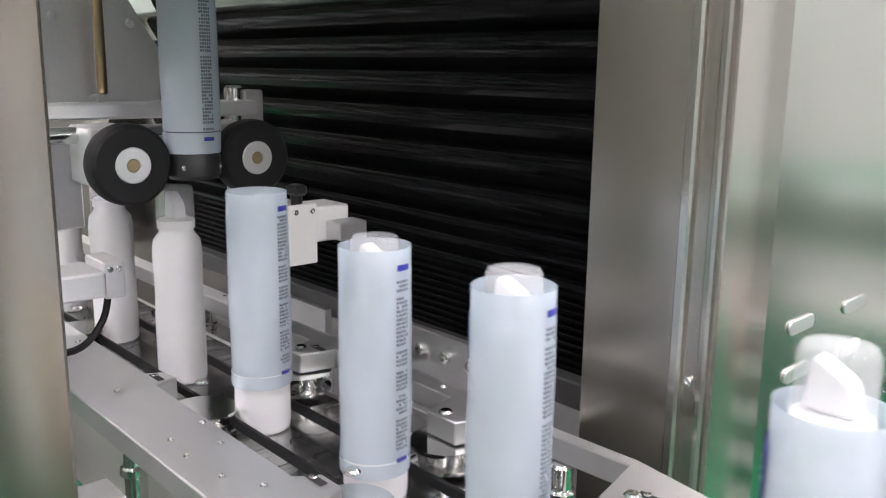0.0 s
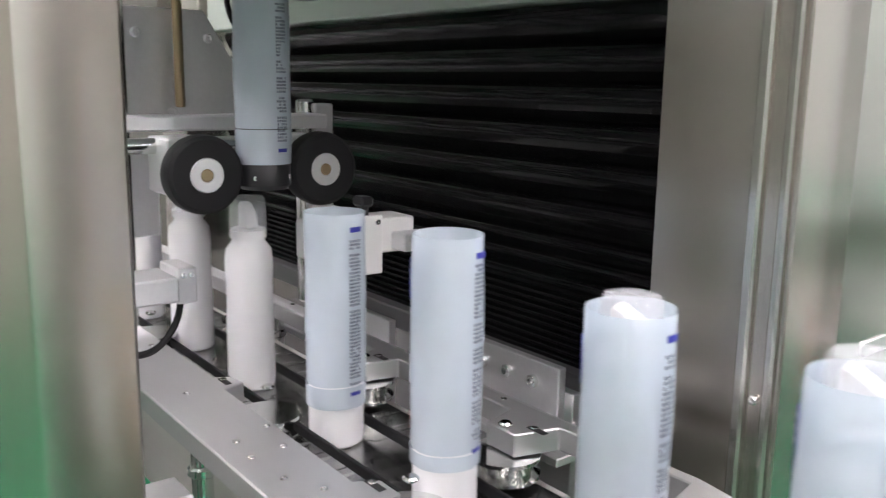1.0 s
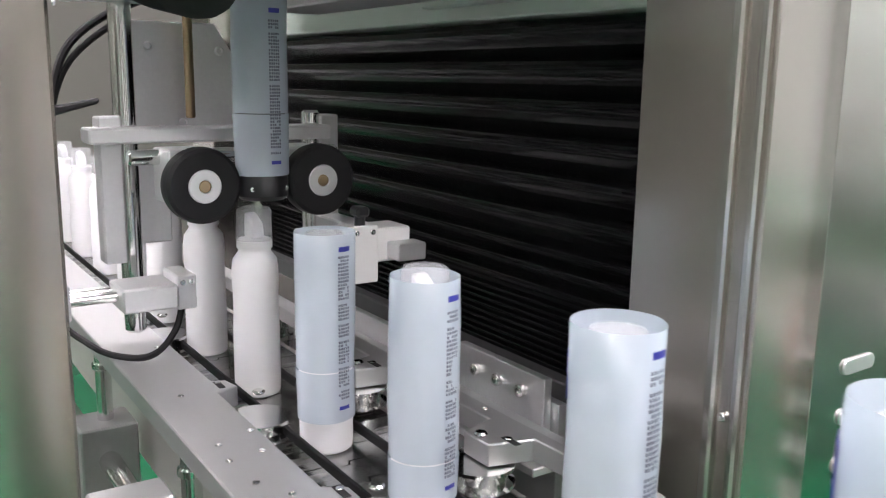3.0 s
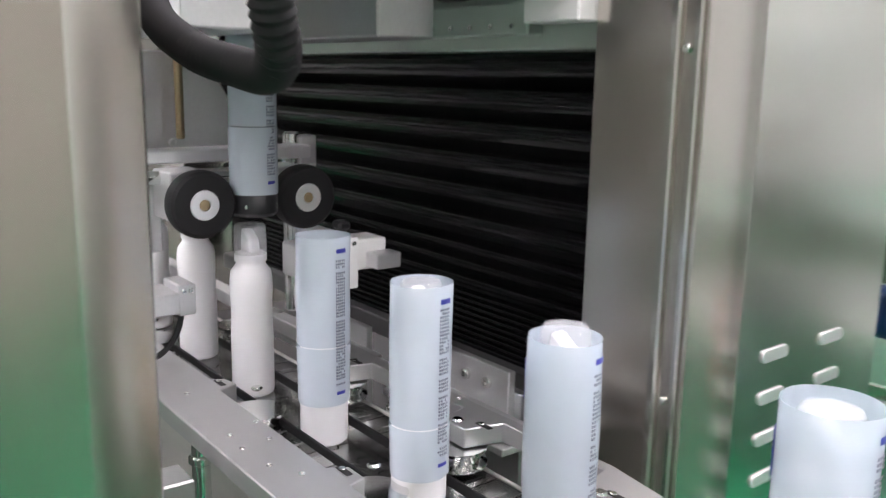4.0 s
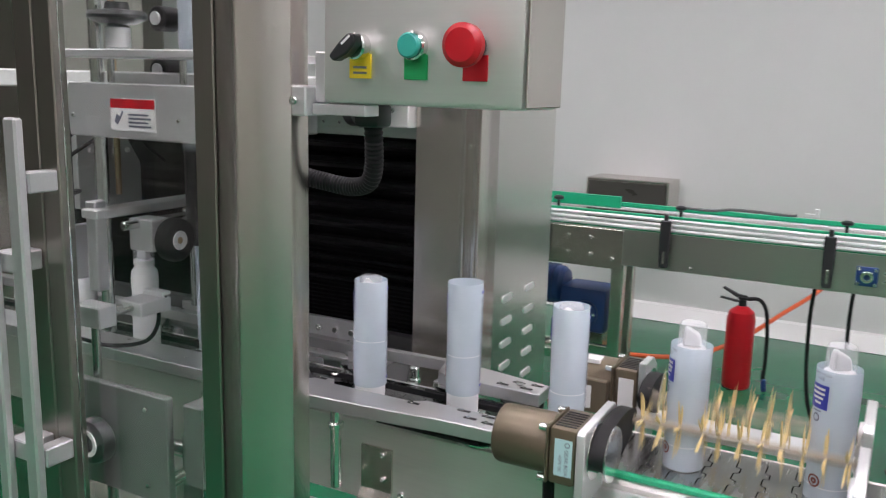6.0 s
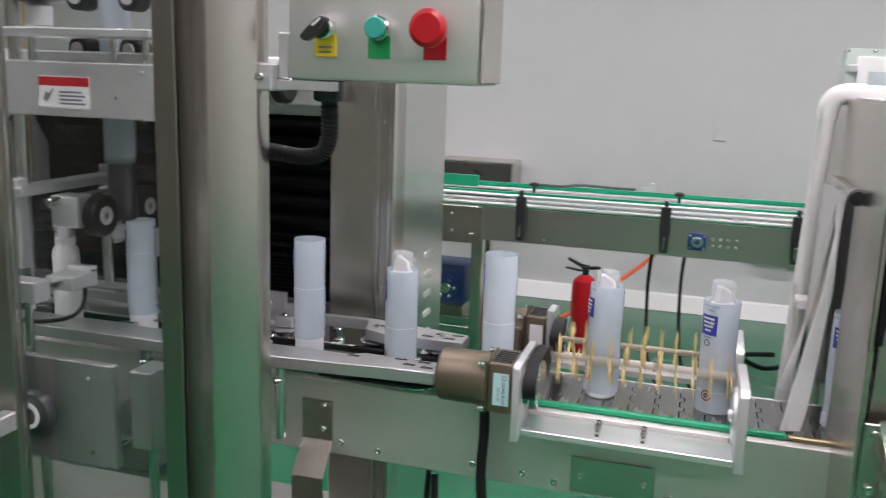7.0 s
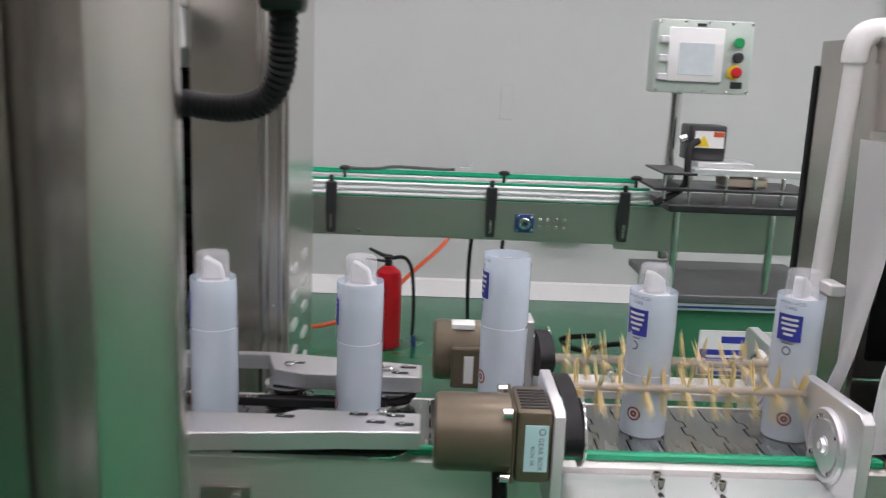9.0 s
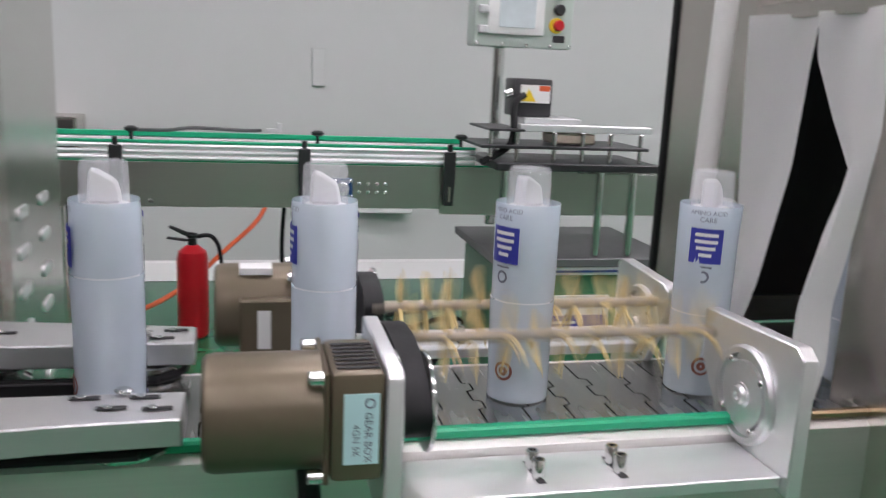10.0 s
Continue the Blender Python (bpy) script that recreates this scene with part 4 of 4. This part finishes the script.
part("shaft_cover", disc(B(), (-.832, 2.39, .42), "y", .025, .012, .003), CHROME, bm_)
for k in range(6):
    a = k * math.pi / 3
    bolt((-.832 + .042 * math.cos(a), 2.4, .42 + .042 * math.sin(a)), "-y", .008, bm_)
part("motor_body", lathe(B(), [(0, 0), (.075, 0), (.085, .01), (.085, .26), (.07, .28), (0, .28)], (-1.24, 2.52, .51), "x", 32), BLUEMOT, bm_)
for k in range(10):
    part("cooling_rib", lathe(B(), [(.0852, 0), (.092, 0), (.092, .006), (.0852, .006), (.0852, 0)], (-1.21 + k * .022, 2.52, .51), "x", 32), BLUEMOT, bm_)
part("mount", box(B(), (-.95, 2.45, .02), (-.76, 2.58, .3295), .004), STEEL, bm_)

hb = thing("wall_box", "dark grey steel junction box on the wall", "electrical box", (-1.08, 3.9, .55))
part("housing", box(B(), (-1.33, 3.79, .52), (-.84, 4.049, .868), .006), STEEL, hb)
part("lid", box(B(), (-1.315, 3.78, .535), (-.855, 3.7895, .853), .003), mat("dark_smoked_lid", (.06, .055, .05), .3, grain=.05, scale=20), hb)

solid("bent_wire", tube(B(), [(-.42, 2.3, .938), (-.3, 2.28, .94), (-.22, 2.3, .948), (-.05, 2.32, .942), (.0, 2.31, .945)], .006, 6), GUNMETAL, "loose grey bent wire lying on the guide rails", "wire")
solid("small_bracket", prism(B(), [(.02, .934), (.07, .934), (.07, .965), (.055, .965), (.055, .945), (.02, .945)], 2.39, 2.41, "y", .001), ALU, "small aluminium bracket on the far guide rail", "bracket")

# ---- fire extinguisher ----
ex = thing("fire_extinguisher", "red fire extinguisher with black hose on the floor", "fire extinguisher", (-.27, 3.03, 0))
part("cylinder", lathe(B(), [(0, 0), (.055, 0), (.062, .006), (.065, .02), (.065, .34), (.058, .372), (.03, .395), (.022, .40), (0, .40)], (-.27, 3.03, 0), seg=40), RED, ex)
part("valve", lathe(B(), [(0, .40), (.018, .40), (.018, .43), (.024, .433), (.024, .445), (0, .445)], (-.27, 3.03, 0), seg=16), BLACK_PLASTIC, ex)
part("lever", prism(B(), [(-.36, .485), (-.29, .455), (-.25, .45), (-.25, .44), (-.30, .44), (-.365, .475)], 3.02, 3.04, "y", .002), BLACK_PLASTIC, ex)
part("lever", prism(B(), [(-.37, .435), (-.29, .425), (-.26, .43), (-.26, .42), (-.30, .415), (-.375, .427)], 3.02, 3.04, "y", .002), BLACK_PLASTIC, ex)
part("hose", tube(B(), [(-.25, 3.03, .435), (-.2, 3.03, .44), (-.165, 3.03, .40), (-.15, 3.03, .3), (-.145, 3.03, .15), (-.15, 3.03, .06)], .009, 8), BLACK_RUBBER, ex)
part("hose_end", rod(B(), (-.145, 3.03, .06), (-.14, 3.03, .0), .012), BLUEMOT, ex)

solid("air_hose", tube(B(), [(.1, 3.9, .55), (.02, 3.8, .38), (-.15, 3.6, .25), (-.35, 3.3, .13), (-.6, 3.1, .07), (-1.1, 3.0, .06)], .012, 8), ORANGE, "orange-red air hose running along the floor", "hose")
solid("floor_cable", tube(B(), [(.62, 2.5, .25), (.5, 2.6, .2), (.6, 2.7, .12), (.75, 2.55, .2), (.9, 2.6, .1), (.7, 2.5, .15), (.62, 2.3, .1), (.4, 2.3, .02)], .011, 8), BLACK_RUBBER, "tangled black cable on the floor", "cable")
for cx, y in ((.085, 2.42), (.22, 2.5)):
    solid("hanging_cable", tube(B(), [(cx, y, .70), (cx - .01, y, .5), (cx + .01, y + .02, .2), (cx + .08, y + .05, .012)], .008, 8), BLACK_RUBBER, "black cable hanging below the back conveyor", "cable", "hanging cables")

# ---- coding station ----
pn = thing("operator_panel", "grey cast metal operator panel with small screen on a pole", "control panel", (.93, 2.4, 1.26))
part("housing", box(B(), (.745, 2.39, 1.262), (1.115, 2.5, 1.535), .008, 2), PALEGREEN, pn)
part("lid", box(B(), (.79, 2.375, 1.305), (1.0, 2.3895, 1.505), .005, 2), WHITE, pn)
part("screen", box(B(), (.83, 2.372, 1.33), (.965, 2.3745, 1.45), .001), SCREEN, pn, "lit grey screen")
for x in (.755, .85, .94, 1.03, 1.105):
    for z in (1.272, 1.525):
        bolt((x, 2.3895, z), "-y", .006, pn)
for z in (1.32, 1.39, 1.46):
    part("hinge", box(B(), (.755, 2.37, z - .014), (.79, 2.3895, z + .014), .004), ALU, pn)
for z, m, nm in ((1.455, LGREEN, "green push button"), (1.40, DARK, "black push button"), (1.345, RED, "red emergency stop")):
    part("push_button", lathe(B(), [(0, 0), (.016, 0), (.02, .006), (.02, .02), (.012, .028), (0, .028)], (1.055, 2.361, z), "y", 20), m, pn, nm)
part("collar", disc(B(), (1.05, 2.385, 1.345), "y", .028, .0045), YELLOW, pn)
part("name_plate", box(B(), (1.04, 2.387, 1.285), (1.085, 2.3897, 1.31)), DARK, pn)
part("name_plate", box(B(), (.895, 2.387, 1.51), (.93, 2.3897, 1.522)), DARK, pn)
part("pole", rod(B(), (.86, 2.46, .6), (.86, 2.46, 1.262), .022), CHROME, pn)

cs = thing("coding_table", "steel rod table with stacked plates and a black print head", "machine", (1, 2.15, .5))
part("table_plate", box(B(), (.74, 2.0, .86), (1.32, 2.35, .885), .003), BLACK_PLASTIC, cs)
part("middle_plate", box(B(), (.69, 2.02, .93), (1.28, 2.3, .94), .002), BLACK_PLASTIC, cs)
part("upper_plate", box(B(), (.72, 2.03, .985), (.84, 2.3, .993), .002), BLACK_PLASTIC, cs)
part("upper_rail", box(B(), (.83, 2.05, .985), (1.30, 2.1, 1.008), .002), ALU_RAW, cs)
part("slide_base", box(B(), (.85, 2.08, 1.009), (1.05, 2.25, 1.028), .002), ALU, cs)
for x in (.78, .85, 1.12, 1.24):
    part("pillar", rod(B(), (x, 2.04 if x != .85 else 2.3, .565), (x, 2.04 if x != .85 else 2.3, .86), .014), CHROME, cs)
for x in (.73, .82, .95, 1.05, 1.15, 1.26):
    part("spacer", rod(B(), (x, 2.05, .885), (x, 2.05, .985), .008), CHROME, cs)
part("print_head", box(B(), (.83, 2.14, 1.0285), (.965, 2.26, 1.155), .008, 2), BLACK_PLASTIC, cs, "black print head with a hazard label")
hl = part("head_label", box(B(), (.85, 2.1375, 1.075), (.955, 2.1395, 1.135)), WHITE, cs)
part("hazard_sign", prism(B(), [(.856, 1.08), (.904, 1.08), (.88, 1.122)], 2.1365, 2.1374, "y"), YELLOW, hl)
part("label_band", box(B(), (.915, 2.1365, 1.115), (.953, 2.1374, 1.133)), ORANGE, hl)
part("inner_carriage", box(B(), (.95, 2.06, .945), (1.1, 2.18, .98), .006), ROD, cs)
part("cable", tube(B(), [(.86, 2.13, 1.1), (.82, 2.1, 1.07), (.815, 2.08, .98), (.79, 2.06, .93), (.70, 2.05, .88)], .012, 8), BLACK_RUBBER, cs)
part("connector", rod(B(), (.80, 2.16, 1.10), (.8295, 2.16, 1.11), .014), CHROME, cs)
part("mid_deck", box(B(), (.76, 2.0, .535), (1.42, 2.6, .564), .003), GUNMETAL, cs)
part("frame_body", box(B(), (.80, 2.03, .1), (1.40, 2.58, .505), .004), mat("dark_green_panel", (.03, .16, .08), .4, grain=.06, scale=20, vary=.06), cs)
for lo, hi in (((.775, 2.005, .506), (1.42, 2.03, .534)), ((.775, 2.005, .02), (.80, 2.03, .505)), ((1.395, 2.005, .02), (1.42, 2.03, .505))):
    part("frame_profile", box(B(), lo, hi, .003), ALU, cs)
part("blue_insert", box(B(), (.802, 2.002, .516), (1.394, 2.0045, .524)), BLUEMOT, cs)
sg = part("sign_plate", box(B(), (.9, 2.022, .26), (1.18, 2.0295, .43), .001), WHITE, cs, "white and blue sign plate")
part("sign_panel", box(B(), (.905, 2.0195, .265), (1.175, 2.0215, .36)), BLUE, sg)
for i in range(3):
    part("print_bar", box(B(), (.93, 2.0175, .28 + i * .025), (1.14 - .04 * i, 2.019, .29 + i * .025)), WHITE, sg)
part("sign_mark", box(B(), (.98, 2.0195, .385), (1.07, 2.0215, .41)), BLUE, sg)

wp = solid("wall_socket", box(B(), (.30, 4.035, 1.05), (.37, 4.0495, 1.25), .003), WALL, "pale blank cover plate on the wall", "cover plate")
solid("wall_pipe", rod(B(), (2.46, 4.0, .0), (2.46, 4.0, 3.2), .03), WHITE, "white vertical pipe on the wall", "pipe")
solid("pass_box", box(B(), (.55, 3.95, .38), (.85, 4.049, .48), .004), WHITE, "white box low on the wall", "wall box")

# ---- bottles and sleeves ----
PITCH = .172
UNEVEN = {0: .01, 1: .005, 2: .006, 3: -.026, 4: .005}
XREF = [(0, -.816), (1, -.63), (2, -.456), (4, -.086), (4.5, .01), (5, .114), (6.5, .386), (7, .481), (8, .662), (8.5, .752), (9, .85), (9.5, .94), (10, 1.034)]
MX, MY, SL, ZB = -.737, -.012, .172, 1.140


def xref(t):
    ts, xs = [a for a, _ in XREF], [b for _, b in XREF]
    return float(np.interp(t, ts, xs)) + max(0, t - 10) * .184 - max(0, -t) * .184


def when(x):
    ts = [i * .02 for i in range(-800, 2001)]
    return float(np.interp(x, [xref(t) for t in ts], ts))


def bottle_mesh():
    bt = thing("bottle", "white plastic pump bottle with clear overcap", "bottle", (0, 0, 0), "bottles on the conveyor")
    part("body", lathe(B(), [(0, .003), (0.0172, .002), (0.0221, 0), (0.0240, .002), (0.0246, .007), (0.0246, .07), (0.0238, .09), (0.0238, .11), (0.0246, .126), (0.0244, .138), (0.0231, .148), (0.0172, .156), (0.0167, .160), (0, .160)], seg=40), BOTTLE, bt)
    part("collar", lathe(B(), [(0, .1602), (0.0185, .1602), (0.0185, .168), (0.0161, .170), (0, .170)], seg=32), BOTTLE, bt)
    part("pump_head", prism(B(), [(-.0125, .1702), (.0125, .1702), (.0122, .176), (.0095, .187), (-.006, .1965), (-.0105, .1955), (-.0115, .186)], -.0065, .0065, "y", .0022), BOTTLE, bt)
    cap = part("overcap", lathe(B(), [(0.0181, .1685), (0.019, .1685), (0.0183, .199), (0.0163, .2025), (0, .203), (0, .2018), (0.0157, .2015), (0.0174, .1985), (0.0181, .1685)], seg=36), CLEARCAP, bt, "clear plastic overcap")
    return bt


CLEARCAP = mat("hazy_clear_plastic", (.92, .94, .97), .12)
CLEARCAP.node_tree.nodes["Principled BSDF"].inputs["Alpha"].default_value = .17


def patch(bm, r, a0, a1, z0, z1, n=8):
    """A thin raised patch on a cylinder."""
    lo = [bm.verts.new((r * math.cos(a0 + (a1 - a0) * i / n), r * math.sin(a0 + (a1 - a0) * i / n), z0)) for i in range(n + 1)]
    hi = [bm.verts.new((v.co.x, v.co.y, z1)) for v in lo]
    for i in range(n):
        bm.faces.new((lo[i], lo[i + 1], hi[i + 1], hi[i]))


def ring_mark(bm, r, az, z, r0, r1, n=24):
    a = [[bm.verts.new((r * math.cos(az + q * math.cos(2 * math.pi * k / n) / r), r * math.sin(az + q * math.cos(2 * math.pi * k / n) / r), z + q * math.sin(2 * math.pi * k / n))) for k in range(n)] for q in (r0, r1)]
    for k in range(n):
        bm.faces.new((a[0][k], a[0][(k + 1) % n], a[1][(k + 1) % n], a[1][k]))


R = .0268


def film_mesh(seed, tear):
    """The film tube, open along a tear line around it at a height of its own."""
    rnd = random.Random(seed)
    bm = B()
    n = 56
    ph = [rnd.uniform(0, 6.28) for _ in range(6)]

    def rad(a, z):
        w = .00035 * math.sin(2 * a + ph[0]) + .00022 * math.sin(5 * a + ph[1] + z * 40) + .0002 * math.sin(3 * a + ph[2] - z * 70)
        fold = .0004 * math.sin(a * 2 + ph[5] + z * 25) + .0004 * (1 if z < tear else -1) * math.exp(-abs(z - tear) / .012)
        dent = -.0004 * math.exp(-((z - tear - .02) / .012) ** 2) * max(0, math.sin(3 * a + ph[3]))
        top = .0006 * math.sin(2 * a + ph[4]) * max(0, (z - .14) / .03)
        return R + w + fold + dent + top
    for z0, z1 in ((0, tear - .0004), (tear + .0004, SL)):
        m = max(4, int((z1 - z0) / .003))
        g = [[bm.verts.new((rad(2 * math.pi * i / n, z0 + (z1 - z0) * j / m) * math.cos(2 * math.pi * i / n),
                            rad(2 * math.pi * i / n, z0 + (z1 - z0) * j / m) * math.sin(2 * math.pi * i / n), z0 + (z1 - z0) * j / m)) for i in range(n)] for j in range(m + 1)]
        for j in range(m):
            for i in range(n):
                bm.faces.new((g[j][i], g[j][(i + 1) % n], g[j + 1][(i + 1) % n], g[j + 1][i]))
    bmesh.ops.solidify(bm, geom=bm.faces[:], thickness=.0004)
    return bm


def sleeve_mesh(seed):
    rnd = random.Random(seed)
    sl = thing("shrink_sleeve", "pale printed shrink film sleeve around its bottle", "sleeve", (0, 0, 0), "film sleeves")
    part("film", film_mesh(seed, .06), FILM, sl)
    r = R + .0009
    az = radians(190)
    bm = B()
    patch(bm, r, az - .52, az + .52, .122, .153)
    part("blue_panel", bm, BLUE, sl, "blue printed panel")
    bm = B()
    for k, (w, z) in enumerate(((.36, .146), (.36, .140), (.3, .134), (.2, .128))):
        patch(bm, r + .0003, az - w, az + w, z, z + .003)
    tagged(part("panel_print", bm, WHITE, sl), kind="stuff")
    words("AMINO ACID", .0055, 0, None, sl, bend=(r, az, .1665))
    words("CARE", .006, 0, None, sl, bend=(r, az, .1605))
    bm = B()
    ring_mark(bm, r, az, .11, .0035, .0055)
    patch(bm, r, az - .25, az + .25, .118, .1195)
    part("round_mark", bm, INK, sl)
    bm = B()
    ring_mark(bm, r, az + .25, .028, .0062, .0085)
    ring_mark(bm, r, az + .25, .028, .001, .004)
    part("seal_mark", bm, RED_INK, sl, "brown-red round mark")
    # column of small print on the far side
    a1 = radians(12)
    bm = B()
    z = .022
    while z < .152:
        for c in range(5):
            w = rnd.uniform(.055, .078)
            a0 = a1 - .22 + c * .088
            if rnd.random() < .93:
                patch(bm, r, a0, a0 + w, z, z + .0021, 2)
        z += .0031 if rnd.random() < .9 else .006
    tagged(part("small_print", bm, INK, sl), kind="stuff")
    bm = B()
    patch(bm, r, a1 - .2, a1 + .24, .157, .1615, 4)
    patch(bm, r, a1 - .2, a1 + .2, .012, .0155, 4)
    tagged(part("blue_bar", bm, BLUE, sl), kind="stuff")
    return sl


bottle0 = bottle_mesh()
bottle0.location = (xref(0) - 13 * PITCH, 0, .9)
BOTTLES, SLEEVES = [(-13, bottle0)], []
for n in range(-12, 11):
    BOTTLES.append((n, copy_thing(bottle0, pose(xref(0) + n * PITCH, 0, .9))))
kinds = [sleeve_mesh(s) for s in (3, 8, 21)]
used = set()
for n in range(-13, 11):
    k = kinds[n % 3]
    if n % 3 in used:
        k = copy_thing(k, pose(0, 0, 0))
    used.add(n % 3)
    for o in k.children:
        if o.name.startswith("film"):
            o.data = finish(film_mesh(n + 40, min(.115, max(.012, .02 - .0137 * n))), "film", FILM, (0, 0, 0))
    SLEEVES.append((n, k))


def turn_at(x):
    """How far a bottle is spun at x, in degrees."""
    return float(np.interp(x, [.03, .2, .42], [0, 24, 48]))


LIFT = {-4: .026, -3: .043, -2: .030, -1: .024, 0: .036, 1: .042, 2: .024, 3: .021}
LAG = {-8: -.05, -7: -.55, -6: -.55, -4: -.35, -3: .06, -2: .05, 0: .0, 1: .02, 3: -.1, 4: -.3}


def spot(n, t):
    x = xref(t) + n * PITCH + UNEVEN.get(n, 0)
    if n in (0, 1):
        x += float(np.interp(x, [-.42, -.27, .15, .3], [0, .016, .018, 0]))
    return x + float(np.interp(x, [-1.0, -.8, -.6, -.4, 0], [.032, .024, .019, .012, 0]))


def line(x):
    """The bottles run a little to the front of the belt's middle as far as the clamp rails."""
    return float(np.interp(x, [-.45, 0], [-.012, 0]))


def motions():
    walk(belt, [(0, pose(0, 0, .89)), (10, pose(1.85, 0, .89))])
    for ob, s in SPUN:
        c = Vector((0, ROD_Y[s], .966)) - sp.location
        walk(ob, [(i / FPS, Matrix.Translation(c) @ pose(0, 0, 0, 85 * i * s) @ Matrix.Translation(-c)) for i in range(10 * FPS + 1)])
    grid = [i * .1 for i in range(101)]
    rnd = random.Random(2)
    shots = {n: when(-.757 - n * PITCH - UNEVEN.get(n, 0)) for n in range(-14, 11)}
    for n, ob in BOTTLES:
        lean = rnd.uniform(-14, 14)
        walk(ob, [(t, pose(spot(n, t), line(spot(n, t)), .9, 0, 0, lean + turn_at(spot(n, t)))) for t in grid])
    for n, ob in SLEEVES:
        jit, lift, lag = rnd.uniform(-9, 9), LIFT.get(n, rnd.uniform(.036, .042)), LAG.get(n, rnd.uniform(-.03, .03))
        T = shots[n]
        ts = set(grid)
        for m in range(n, 11):
            s = shots[m]
            ts |= {s, s + .08, s + .27}
        ts |= {T + .07}
        ts = sorted(t for t in ts if 0 <= t <= 10)
        rows = []
        for t in ts:
            if t <= T + 1e-6:
                level = 0.0
                for m in range(n + 1, 11):
                    s = shots[m]
                    if t < s:
                        level += 1
                    elif t < s + .08:
                        level += 1
                    elif t < s + .27:
                        level += 1 - (t - s - .08) / .19
                rows.append((t, pose(MX, MY, ZB + level * (SL + .002), 0, 0, jit)))
            else:
                x = spot(n, t)
                fall = min(1, (t - T) / .07)
                rest = .9 + float(np.interp(x, [-.70, -.5, lag, lag + .12], [lift + .003, lift, lift - .002, .001]))
                rows.append((t, pose(MX + (x - MX) * fall, MY + (line(x) - MY) * fall, ZB + (rest - ZB) * fall, 0, 0, jit + turn_at(x))))
        clean, last = [], -1
        for t, m in rows:
            if frame(t) != last:
                clean.append((t, m))
                last = frame(t)
        walk(ob, clean)


motions()
